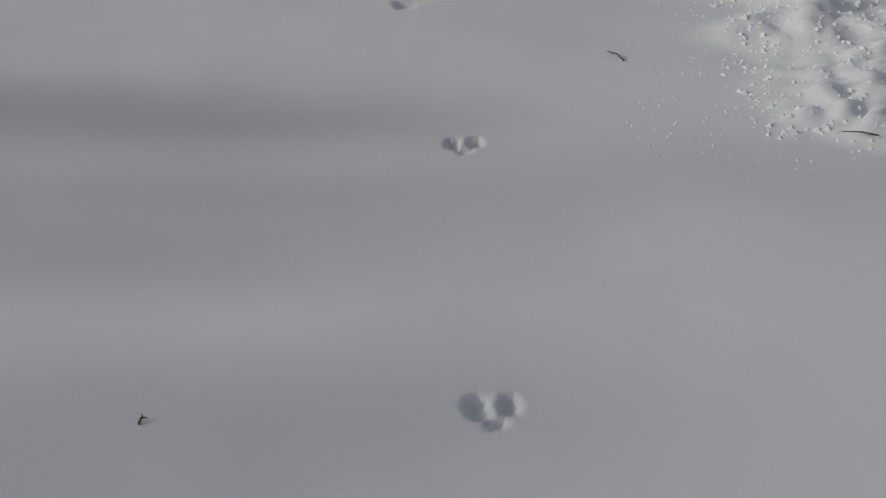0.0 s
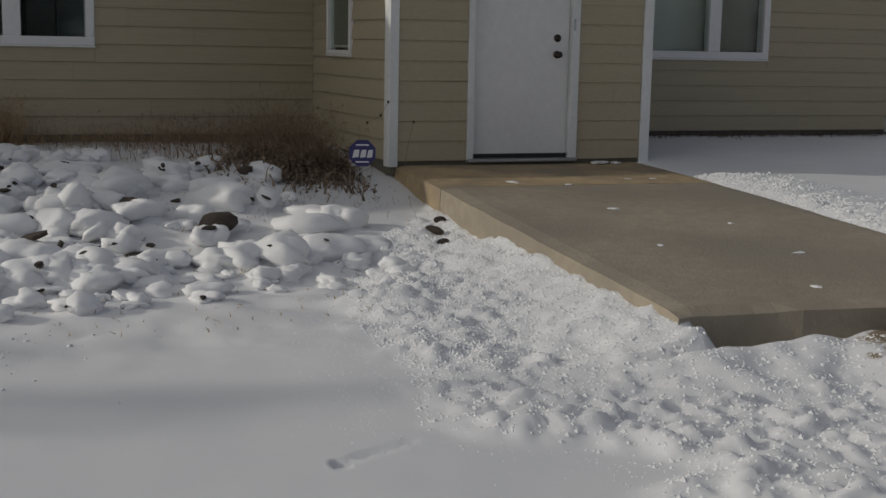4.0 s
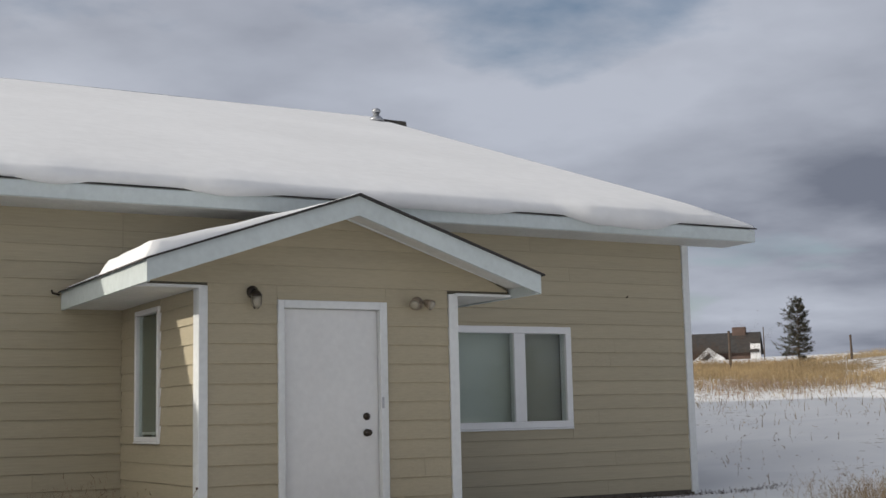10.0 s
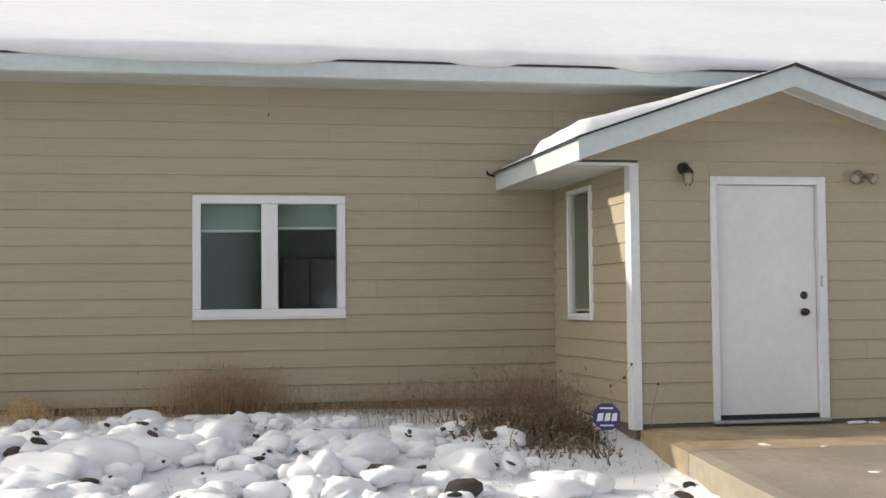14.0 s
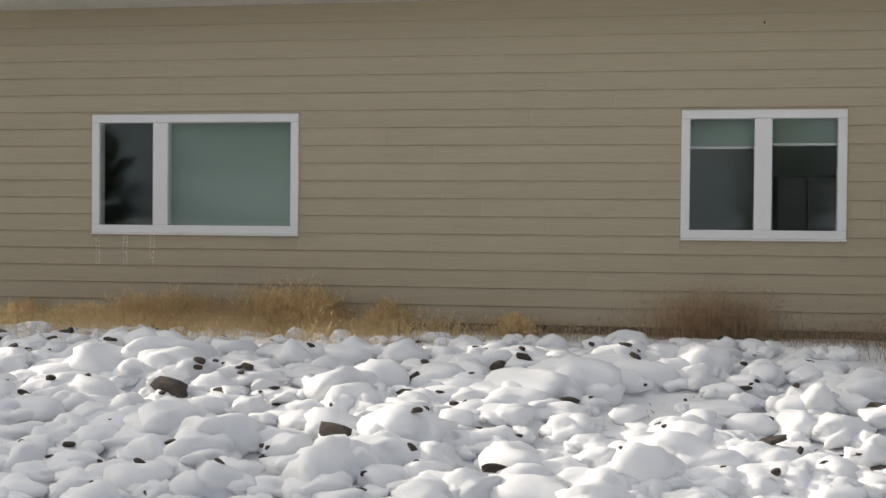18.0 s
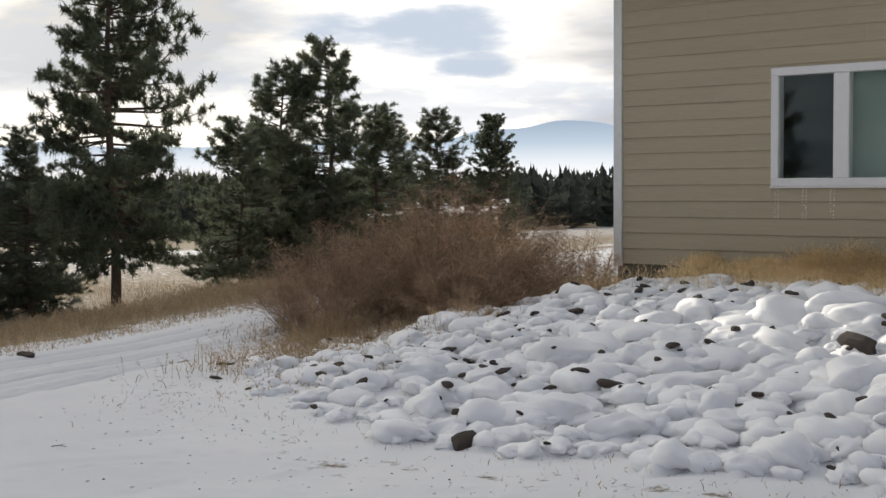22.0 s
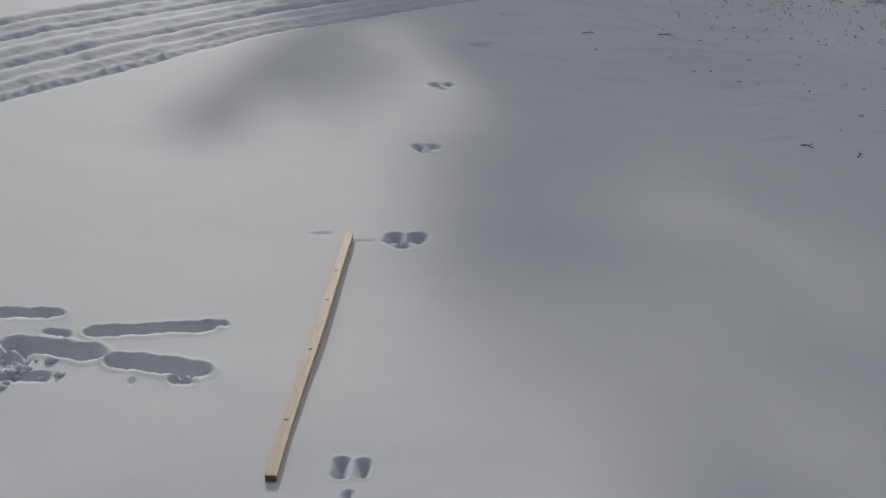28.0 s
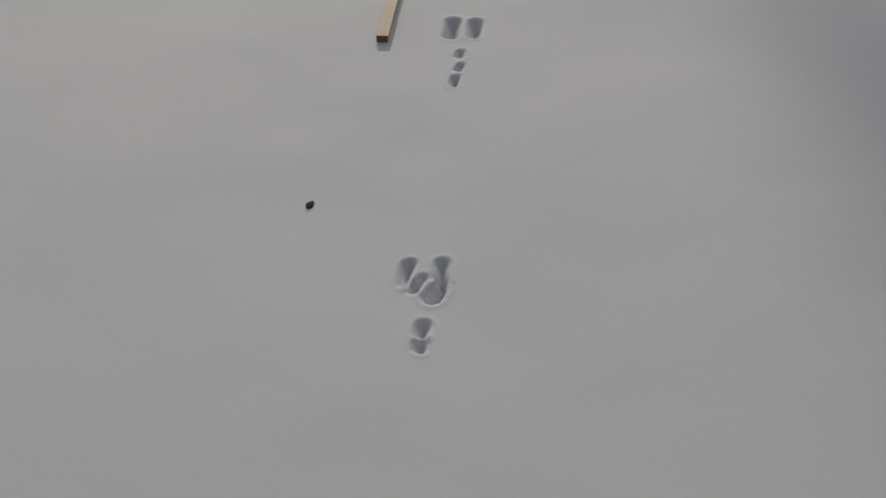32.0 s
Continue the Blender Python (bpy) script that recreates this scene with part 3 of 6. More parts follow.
def build_ground():
    xs = [-v for v in spread(14.0, 0, 0.09)][::-1] + list(np.arange(-14.0, -9.8, 0.05)) + list(np.arange(-9.8, -8.0, 0.03)) + list(np.arange(-8.0, -6.32, 0.0135)) + list(np.arange(-6.32, -5.32, 0.006)) + list(np.arange(-5.32, -5.2, 0.0135)) + list(np.arange(-5.2, -3.2, 0.04)) + list(np.arange(-3.2, -2.4, 0.016)) + list(np.arange(-2.4, 0.6, 0.03)) + list(np.arange(0.6, 9.0, 0.08)) + spread(9.0, 0, 0.1)
    ys = [-v for v in spread(13.6, 0, 0.1)][::-1] + list(np.arange(-13.6, -12.2, 0.07)) + list(np.arange(-12.2, -11.94, 0.0135)) + list(np.arange(-11.94, -11.40, 0.006)) + list(np.arange(-11.40, -9.6, 0.0135)) + list(np.arange(-9.6, -4.6, 0.034)) + list(np.arange(-4.6, 0.3, 0.045)) + spread(0.3, 0, 0.1)
    xs, ys = np.array(xs), np.array(ys)
    X, Y = np.meshgrid(xs, ys)
    Z = land(X, Y)
    # boulders swell the snow; the highest one counts
    B = np.zeros_like(Z)
    for bx, by, r, h in BOULDERS:
        i0, i1 = np.searchsorted(xs, [bx - 1.3 * r, bx + 1.3 * r])
        j0, j1 = np.searchsorted(ys, [by - 1.3 * r, by + 1.3 * r])
        dx, dy = X[j0:j1, i0:i1] - bx, Y[j0:j1, i0:i1] - by
        ang, el = bx * 7.0 + by * 3.0, 1.0 + 0.7 * ((bx * 5.3) % 1.0)
        da, db = (dx * math.cos(ang) + dy * math.sin(ang)) * el, -dx * math.sin(ang) + dy * math.cos(ang)
        q = (da * da + db * db) / (r * r) * (1 + 1.3 * (value_noise(X[j0:j1, i0:i1] + bx, Y[j0:j1, i0:i1], 0.12) - 0.5))
        B[j0:j1, i0:i1] = np.maximum(B[j0:j1, i0:i1], h * np.clip(1 - q, 0, 1) ** 0.72)
    Z = Z + B * 0.46
    hill = smooth01(7.6, 10, X) * smooth01(-3.0, 0.0, Y) * (1 - smooth01(50, 80, X + Y))
    Z += hill * (0.50 * (fractal(X, Y, 2.4, 3) - 0.5) + 0.12 * np.abs(fractal(X + 9, Y, 0.9, 2) - 0.5))
    near = np.exp(-((X + 4) ** 2 + (Y + 6) ** 2) / 3000)
    Z += near * (0.05 * (fractal(X, Y, 3.0) - 0.5) + 0.02 * (fractal(X, Y, 0.7) - 0.5))
    bank = (B > 0) * 0.02
    Z += bank * (fractal(X, Y, 0.16, 3) - 0.5)
    stony = smooth01(-12.3, -11.0, X) * (1 - smooth01(-1.2, -0.2, X)) * smooth01(-7.6, -6.0, Y) * (1 - smooth01(-0.5, -0.1, Y))
    Z += stony * (0.08 * (fractal(X, Y, 0.6, 2) - 0.5) + 0.03 * (fractal(X, Y + 3, 0.2, 2) - 0.5))
    strewn = np.exp(-((Y - np.interp(X, [-12.5, -10.4, -8.6, -6.7, -3.3], [-5.6, -7.3, -8.0, -7.6, -6.8])) / 0.9) ** 2) * (X < -5.0) * smooth01(-12.8, -11.8, X)
    Z += strewn * 0.007 * smooth01(0.55, 0.75, fractal(X + 3, Y, 0.12, 2))
    dents = np.exp(-((Y - np.interp(X, [-12.5, -10.4, -8.6, -6.7, -3.3], [-6.2, -7.9, -8.5, -8.0, -7.0])) / 1.1) ** 2) * smooth01(-12.4, -11.5, X) * (1 - smooth01(-5.5, -4.0, X))
    Z -= dents * 0.011 * smooth01(0.58, 0.72, fractal(X * 1.3 - 2, Y, 0.22, 2))
    # shovelled, broken snow beside and before the slab
    line = np.interp(Y, HEAP_Y, HEAP_X)
    heap = smooth01(0, 0.40, X - line + 0.55 * (fractal(X, Y, 0.30, 3) - 0.5)) * (1 - smooth01(0.0, 0.5, X - np.interp(Y, [-9.8, -8.2, -7.8, -2.4], [2.4, 1.2, -0.6, -0.08]))) * smooth01(-10.45, -10.1, Y) * (1 - smooth01(-4.2, -3.0, Y))
    rough = fractal(X, Y, 0.13, 3) - 0.45
    Z += heap * (0.008 + 0.10 * np.abs(rough) + 0.11 * np.abs(fractal(X, Y, 0.09, 2) - 0.5) + 0.10 * np.clip(fractal(X, Y, 0.9, 2) - 0.35, 0, 1))
    # banked up against the slab so that little more than its edge shows
    left = -0.098 * (-2.35 - Y) - X
    lip = np.where(Y > -3.75, -0.02 - 0.025 * (-2.3 - Y), -0.056 - 0.036 * (-3.75 - Y)) - np.interp(Y, [-7.8, -5.6, -4.6, -3.2], [0.06, 0.10, 0.20, 0.19])
    pile = lip - 0.30 * np.clip(left, 0, 3) + 0.10 * (fractal(X, Y, 0.22, 3) - 0.5) + 0.05 * np.abs(fractal(X, Y, 0.08, 2) - 0.5)
    Z = np.where((left > -0.12) & (left < 1.2) & (Y > -7.9) & (Y < -2.6), np.maximum(Z, pile), Z)
    fore = -7.85 - 0.10 * (X + 0.5) - Y
    pile = -0.305 - 0.16 * np.clip(fore, 0, 3) - 0.10 * np.clip(left, 0, 2) + 0.12 * (fractal(X, Y, 0.3, 3) - 0.5)
    Z = np.where((fore > -0.1) & (fore < 1.0) & (X > -1.6) & (X < 2.2), np.maximum(Z, pile), Z)
    # snow thrown to the other side of the slab
    off = X - (2.46 - 0.098 * (-2.35 - Y))
    thrown = smooth01(0.0, 0.12, off + 0.15 * (fractal(X, Y, 0.3, 2) - 0.5)) * (1 - smooth01(0.5, 1.0, off)) * smooth01(-7.6, -6.8, Y) * (1 - smooth01(-4.0, -3.0, Y))
    Z += thrown * (0.03 + 0.16 * np.abs(fractal(X, Y, 0.25, 3) - 0.5))
    # ruts of the drive
    xi, xo = inner_edge(Y), outer_edge(Y)
    u = (X - xi) / (xo - xi)
    inside = smooth01(-0.05, 0.03, u) * (1 - smooth01(0.97, 1.05, u)) * smooth01(-60, -20, Y) * (1 - smooth01(15, 40, Y))
    rut = sum(np.exp(-((u - c + 0.02 * (value_noise(Y, X * 0, 1.3) - 0.5)) / w) ** 2) * d for c, w, d in ((0.05, 0.03, 0.025), (0.13, 0.02, 0.018), (0.24, 0.03, 0.016), (0.38, 0.04, 0.028), (0.47, 0.02, 0.016), (0.6, 0.03, 0.014), (0.72, 0.04, 0.028), (0.81, 0.02, 0.016), (0.93, 0.03, 0.02)))
    packed = np.clip(inside * rut / 0.028, 0, 1) * (0.55 + 0.45 * fractal(X, Y, 0.35, 3))
    Z -= inside * 1.9 * rut * (0.65 + 0.7 * fractal(X, Y, 0.5, 3))
    Z += inside * 0.02 * (fractal(X, Y, 0.14, 3) - 0.5)
    # prints
    for px, py, pl, pw, ph, pd in PRINTS:
        i0, i1 = np.searchsorted(xs, [px - 0.5, px + 0.5])
        j0, j1 = np.searchsorted(ys, [py - 0.5, py + 0.5])
        dx, dy = X[j0:j1, i0:i1] - px, Y[j0:j1, i0:i1] - py
        c, s = math.sin(radians(ph)), math.cos(radians(ph))
        a, b = np.maximum(np.abs(dx * c + dy * s) - (pl - pw), 0) / pw, (dx * s - dy * c) / pw
        q = np.sqrt(a * a + b * b) + 0.5 * (value_noise(X[j0:j1, i0:i1], Y[j0:j1, i0:i1], 0.03) - 0.5)
        wall = max(0.25, 0.014 / pw)
        Z[j0:j1, i0:i1] = np.minimum(Z[j0:j1, i0:i1], Z[j0:j1, i0:i1] - (pd - 0.012 * (value_noise(X[j0:j1, i0:i1], Y[j0:j1, i0:i1], 0.025) - 0.5)) * (1 - smooth01(1.0 - wall, 1.08, q)))
        Z[j0:j1, i0:i1] += 0.10 * pd * np.exp(-((q - 1.3) / 0.2) ** 2)
    # where the snow is thin: how much soil may show
    cover = np.full_like(Z, 0.12)
    toe_band = np.exp(-((Y - np.interp(X, [-12.5, -10.4, -8.6, -6.7, -3.3], [-5.2, -6.9, -7.5, -7.1, -6.3])) / 0.75) ** 2) * (X < -5.5) * (X > -12.5)
    cover += (0.14 + 0.22 * fractal(X, Y + 7, 0.8, 3)) * toe_band + 0.26 * smooth01(-0.9, -0.35, Y) * (Y < 0.4) * (X < 0.5) * (X > -12)
    field = value_noise(X * 0.9 + Y * 0.2, Y * 0.25 - X * 0.05, 9.0)
    out = xo - X
    cover += smooth01(0.1, 1.2, out) * (0.50 * (1 - smooth01(13, 22, out)) + smooth01(13, 22, out) * (1 - smooth01(300, 600, out)) * np.interp(out, [13, 30, 38, 62, 72, 90, 300], [0.50, 0.55, 0.95, 0.95, 0.45, 0.35, 0.30]) * (0.75 + 0.7 * (field - 0.4)))
    cover += 0.14 * smooth01(14, 30, X) * smooth01(0, 10, Y)
    cover += 0.75 * np.exp(-(((X - 0.85) / 0.8) ** 2 + ((Y + 8.15) / 0.36) ** 2))
    cover += 0.20 * hill * (0.4 + 1.2 * value_noise(X + 3, Y, 1.7))
    cover += 0.3 * (X < -11.4) * (X > -13) * smooth01(-3, 0, Y) * (Y < 8)
    # hollow under the house so that the rooms stay clear
    house = (X > -11.2) & (X < 7.1) & (Y > 0.12) & (Y < 18.0)
    Z[house] = -0.35
    slab = (X > 0.1 - 0.1 * (-2.35 - Y)) & (X < 2.35 - 0.1 * (-2.35 - Y)) & (Y < 0.2) & (Y > -7.9)
    Z[slab] = np.minimum(Z[slab], -0.40)
    ny, nx = Z.shape
    me = bpy.data.meshes.new("ground")
    verts = np.stack([X, Y, Z], -1).reshape(-1, 3)
    k = np.arange(nx * ny).reshape(ny, nx)
    quads = np.stack([k[:-1, :-1], k[:-1, 1:], k[1:, 1:], k[1:, :-1]], -1).reshape(-1, 4)
    me.vertices.add(len(verts))
    me.vertices.foreach_set("co", verts.ravel())
    me.loops.add(quads.size)
    me.loops.foreach_set("vertex_index", quads.ravel().astype(np.int32))
    me.polygons.add(len(quads))
    me.polygons.foreach_set("loop_start", np.arange(0, quads.size, 4, dtype=np.int32))
    me.polygons.foreach_set("use_smooth", np.ones(len(quads), bool))
    me.update()
    at = me.attributes.new("cover", "FLOAT", "POINT")
    at.data.foreach_set("value", cover.ravel().astype(np.float32))
    at = me.attributes.new("packed", "FLOAT", "POINT")
    at.data.foreach_set("value", packed.ravel().astype(np.float32))
    me.materials.append(SNOW)
    ob = tagged(new("ground", me), "snow-covered yard, drive and hillside with thin bare patches", "ground", kind="structure")
    return ob, xs, ys, Z


ground, GX, GY, GZ = build_ground()


def on_ground(x, y):
    """Height of the finished ground sheet."""
    i, j = min(max(int(np.searchsorted(GX, x)), 1), len(GX) - 1), min(max(int(np.searchsorted(GY, y)), 1), len(GY) - 1)
    fx, fy = (x - GX[i - 1]) / (GX[i] - GX[i - 1]), (y - GY[j - 1]) / (GY[j] - GY[j - 1])
    return float((GZ[j - 1, i - 1] * (1 - fx) + GZ[j - 1, i] * fx) * (1 - fy) + (GZ[j, i - 1] * (1 - fx) + GZ[j, i] * fx) * fy)


# ---------------- house: walls ----------------
X0, X1 = -11.39, 7.30          # ends of the long front wall
DEPTH = 18.2
RIDGE_Y, RIDGE_Z = 9.1, 6.72
WALL_LOW, WALL_TOP = 0.08, 3.20
EAVE_Y, EAVE_Z = -0.60, 3.40   # top of the eave edge
PX0, PX1, PY = -0.05, 2.45, -2.35  # entrance porch
PORCH_MID, PORCH_HALF = 1.225, 1.225
PORCH_RIDGE = 3.02
GABLE_TOP = 2.92
W_BIG = (-9.56, -7.39, 0.935, 2.125)
W_MID = (-3.69, -2.20, 0.935, 2.13)
W_RIGHT = (3.26, 5.43, 0.915, 2.115)
DOOR = (0.65, 1.72, 0.0, 2.12)
W_SIDE = (-1.30, -0.56, 0.90, 2.14)   # along y, in the porch's left wall


def wall_with_openings(a, b, low, top, holes):
    """Rectangles (a0, a1, z0, z1) that fill a wall round its openings."""
    rects, at = [], a
    for h0, h1, z0, z1 in sorted(holes):
        if h0 > at:
            rects.append((at, h0, low, top))
        if z0 > low:
            rects.append((h0, h1, low, z0))
        if z1 < top:
            rects.append((h0, h1, z1, top))
        at = h1
    if at < b:
        rects.append((at, b, low, top))
    return rects


def structure(name, shape, mat, label, category, smooth=False):
    return tagged(part(name, shape, mat, smooth=smooth), label, category, kind="structure")


s = Shape()
for a0, a1, z0, z1 in wall_with_openings(X0 + 0.02, X1 - 0.02, -0.38, WALL_TOP, [W_BIG, W_MID, W_RIGHT]):
    s.box(a0, a1, 0.0, 0.16, z0, z1)
wall_front = structure("wall_front", s, SHEATH, "long tan lap-sided house front under a snowy eave", "wall")
wall_left = structure("wall_left", Shape().box(X0 + 0.02, X0 + 0.18, 0.16, DEPTH, -2.0, WALL_TOP), SHEATH, "tan lap-sided end wall of the house", "wall")
wall_right = structure("wall_right", Shape().box(X1 - 0.18, X1 - 0.02, 0.16, DEPTH, -0.4, WALL_TOP), SHEATH, "tan lap-sided end wall facing the snowy hill", "wall")
wall_back = structure("wall_back", Shape().box(X0 + 0.18, X1 - 0.18, DEPTH - 0.16, DEPTH, -2.0, WALL_TOP), SHEATH, "plain tan rear wall of the house", "wall")
for nm, xa in (("gable_left", X0 + 0.02), ("gable_right", X1 - 0.18)):
    structure(nm, Shape().prism([(0.0, WALL_TOP), (DEPTH, WALL_TOP), (RIDGE_Y, RIDGE_Z - 0.30)], "x", xa, xa + 0.16), SIDING, "tan gable wall under the roof", "wall")
structure("foundation", Shape().box(X0 + 0.05, X1 - 0.05, -0.004, 0.03, -0.5, WALL_LOW + 0.02), CONCRETE_OLD, "dark stained concrete foundation strip", "foundation")
structure("interior_floor", Shape().box(X0 + 0.2, X1 - 0.2, 0.17, DEPTH - 0.2, -0.3, 0.02), ROOM_GLOOM, "interior floor behind the windows, room gloom put into its colour", "floor")
structure("interior_ceiling", Shape().box(X0 + 0.2, X1 - 0.2, 0.17, DEPTH - 0.2, 2.5, 2.6), INSIDE, "plain interior ceiling", "ceiling")
# added wall, close enough to catch window light and brighten the middle panes
structure("interior_wall", Shape().box(-5.9, 1.5, 1.5, 1.6, 0.02, 2.5), INSIDE, "inner wall added close behind the window to brighten its panes", "wall")
# dark tone carries the room's gloom, so the wide window's pane reads black
structure("interior_wall", Shape().box(X0 + 0.2, X1 - 0.2, 3.6, 3.7, 0.02, 2.5), ROOM_GLOOM, "inner room wall seen through the windows, room gloom put into its colour", "wall")
for xa in (-6.0, 1.5):
    structure("partition_wall", Shape().box(xa, xa + 0.1, 0.17, 3.6, 0.02, 2.5), INSIDE, "plain inner partition wall", "wall")

# porch walls
s = Shape()
for a0, a1, z0, z1 in wall_with_openings(PX0 + 0.01, PX1 - 0.01, -0.10, 2.22, [DOOR]):
    s.box(a0, a1, PY, PY + 0.14, z0, z1)
hip = PORCH_HALF
s.prism([(PORCH_MID - hip - 0.60, 2.222), (PORCH_MID + hip + 0.60, 2.222), (PORCH_MID + hip + 0.60, GABLE_TOP - 0.335 * (hip + 0.6)), (PORCH_MID, GABLE_TOP), (PORCH_MID - hip - 0.60, GABLE_TOP - 0.335 * (hip + 0.6))], "y", PY, PY + 0.14)
porch_front = structure("porch_wall_front", s, SHEATH, "tan lap-sided gable front of the entrance porch", "wall")
s = Shape()
for a0, a1, z0, z1 in wall_with_openings(PY + 0.14, 0.0, -0.35, 2.32, [W_SIDE]):
    s.box(PX0 + 0.01, PX0 + 0.14, a0, a1, z0, z1)
porch_left = structure("porch_wall_left", s, SHEATH, "tan lap-sided porch side wall with a narrow window", "wall")
structure("porch_wall_right", Shape().box(PX1 - 0.14, PX1 - 0.01, PY + 0.14, 0.0, -0.35, 2.32), SHEATH, "tan lap-sided porch side wall beside the snow", "wall")
structure("porch_back_wall", Shape().box(PX0 + 0.15, PX1 - 0.15, -0.06, -0.003, -0.1, 2.3), INSIDE, "plain back wall inside the porch", "wall")

# corner boards and trim
trim = lambda name, *b, mat=TRIM, label="white painted trim board": structure(name, Shape().box(*b, bevel=0.004), mat, label, "trim")
for xa, xb in ((X0 - 0.02, X0 + 0.085), (X1 - 0.085, X1 + 0.02)):
    trim("corner_board", xa, xb, -0.034, 0.0, WALL_LOW - 0.01, WALL_TOP, label="white corner board on the house end")
trim("corner_board", X0 - 0.03, X0 + 0.02, 0.002, 0.10, WALL_LOW - 0.01, WALL_TOP, label="white corner board return")
trim("corner_board", X1 - 0.02, X1 + 0.03, 0.002, 0.10, WALL_LOW - 0.01, WALL_TOP, label="white corner board return")
trim("corner_board", PX0 - 0.022, PX0 + 0.060, PY - 0.034, PY, -0.03, 2.225, label="white porch corner board beside the door wall")
trim("corner_board", PX0 - 0.024, PX0 + 0.01, PY + 0.002, PY + 0.10, -0.03, 2.24, label="white porch corner board return")
trim("corner_board", PX1 - 0.075, PX1 + 0.022, PY - 0.034, PY, -0.03, 2.215, label="white porch corner board beside the door wall")
trim("corner_board", PX1 - 0.01, PX1 + 0.024, PY + 0.002, PY + 0.10, -0.03, 2.24, label="white porch corner board return")


# ---------------- roofs ----------------
def slope(y):
    return EAVE_Z + (RIDGE_Z - EAVE_Z) * (y - EAVE_Y) / (RIDGE_Y - EAVE_Y)


RX0, RX1 = X0 - 0.64, X1 + 0.66
roof = thing("roof", (0, 0, 0), "low-pitched roof with pale fascia, deep in snow", "roof")
tagged(roof, kind="structure")
th = 0.12
part("roof_deck", Shape().prism([(EAVE_Y + 0.05, EAVE_Z - 0.021), (RIDGE_Y, RIDGE_Z - 0.034), (2 * RIDGE_Y - EAVE_Y, EAVE_Z - 0.04), (2 * RIDGE_Y - EAVE_Y, EAVE_Z - th), (RIDGE_Y, RIDGE_Z - th), (EAVE_Y + 0.05, EAVE_Z - th)], "x", RX0 + 0.04, RX1 - 0.04), SOFFIT, roof)
part("shingle_layer", Shape().prism([(EAVE_Y - 0.012, EAVE_Z - 0.020), (RIDGE_Y, RIDGE_Z - 0.012), (2 * RIDGE_Y - EAVE_Y + 0.03, EAVE_Z - 0.022), (2 * RIDGE_Y - EAVE_Y + 0.03, EAVE_Z - 0.036), (RIDGE_Y, RIDGE_Z - 0.03), (EAVE_Y - 0.012, EAVE_Z - 0.034)], "x", RX0 - 0.03, RX1 + 0.03), SHINGLE, roof, "dark shingle edge showing under the snow")
part("fascia", Shape().box(RX0, RX1, EAVE_Y, EAVE_Y + 0.035, 3.205, EAVE_Z - 0.037, bevel=0.004), FASCIA, roof, "pale blue-white fascia board")
part("soffit", Shape().box(RX0 + 0.02, RX1 - 0.02, EAVE_Y + 0.036, -0.001, 3.20, 3.225), SOFFIT, roof)
for xa in (RX0, RX1 - 0.035):
    part("rake_board", Shape().prism([(EAVE_Y + 0.036, EAVE_Z - 0.20), (EAVE_Y + 0.036, EAVE_Z - 0.04), (RIDGE_Y, RIDGE_Z - 0.04), (RIDGE_Y, RIDGE_Z - 0.22)], "x", xa, xa + 0.035), FASCIA, roof, "pale rake board")


def snow_sheet(name, xa, xb, n, profile, edge, thick, seed, label, parent=None):
    """A snow layer over a slope: profile(v) gives (y, z), v from 0 at the eave to 1; edge(x) how far it hangs over."""
    r = np.random.RandomState(seed)
    cols = np.linspace(xa, xb, n)
    vs = [0, 0.005, 0.012, 0.02, 0.03, 0.045, 0.07, 0.12, 0.25, 0.45, 0.7, 0.9, 1.0]
    sh = Shape()
    top, bottom = [], []
    for i, x in enumerate(cols):
        e = edge(x)
        endf = min(1.0, 0.25 + 3.0 * min(i, n - 1 - i) / n * 8)
        for v in vs:
            y, z = profile(v)
            t = thick * endf * min(1.0, 0.30 + 3.2 * math.sqrt(v)) * (0.95 + 0.10 * float(fractal(np.array([x + seed]), np.array([y]), 3.5, 2)[0]))
            if v == 0:
                sh.v.append((x, y - e - 0.004, z - 0.004 - 1.05 * e))
            else:
                back = -e * max(0, 1 - v / 0.05)
                sh.v.append((x, y + back, z + t))
    m = len(vs)
    for i in range(n - 1):
        for k in range(m - 1):
            a = i * m + k
            sh.f.append((a, a + m, a + m + 1, a + 1))
    base = len(sh.v)
    for i, x in enumerate(cols):
        e = edge(x)
        y, z = profile(0)
        sh.v.append((x, y + 0.02, z - 0.006 - 0.9 * e))
        sh.v.append((x, profile(1)[0], profile(1)[1] - 0.02))
    for i in range(n - 1):
        sh.f.append((base + 2 * i, base + 2 * i + 2, (i + 1) * m, i * m))
    for i in (0, n - 1):
        ring = [i * m + k for k in range(m)] + [base + 2 * i + 1, base + 2 * i]
        sh.f.append(tuple(ring if i == 0 else ring[::-1]))
    return part(name, sh, ROOFSNOW, parent, label, smooth=True)


def main_edge(x):
    """Overhang of the melting snow along the front eave; nothing where it has dropped off."""
    f = float(fractal(np.array([x]), np.array([3.3]), 1.3, 3)[0])
    e = 0.035 + 0.10 * (f - 0.3)
    for a, b in ((-2.3, -1.3), (-0.55, 0.35), (1.55, 2.3), (4.35, 4.95), (6.75, 8.1), (-9.7, -9.2), (-6.0, -5.4)):
        e *= 1 - float(smooth01(a - 0.45, a + 0.1, x) * (1 - smooth01(b - 0.1, b + 0.45, x)))
    for a, b in ((5.05, 6.6), (-12.1, -10.3)):
        e += 0.065 * float(smooth01(a - 0.1, a + 0.45, x) * (1 - smooth01(b - 0.5, b + 0.1, x)))
    return max(0.0, e)


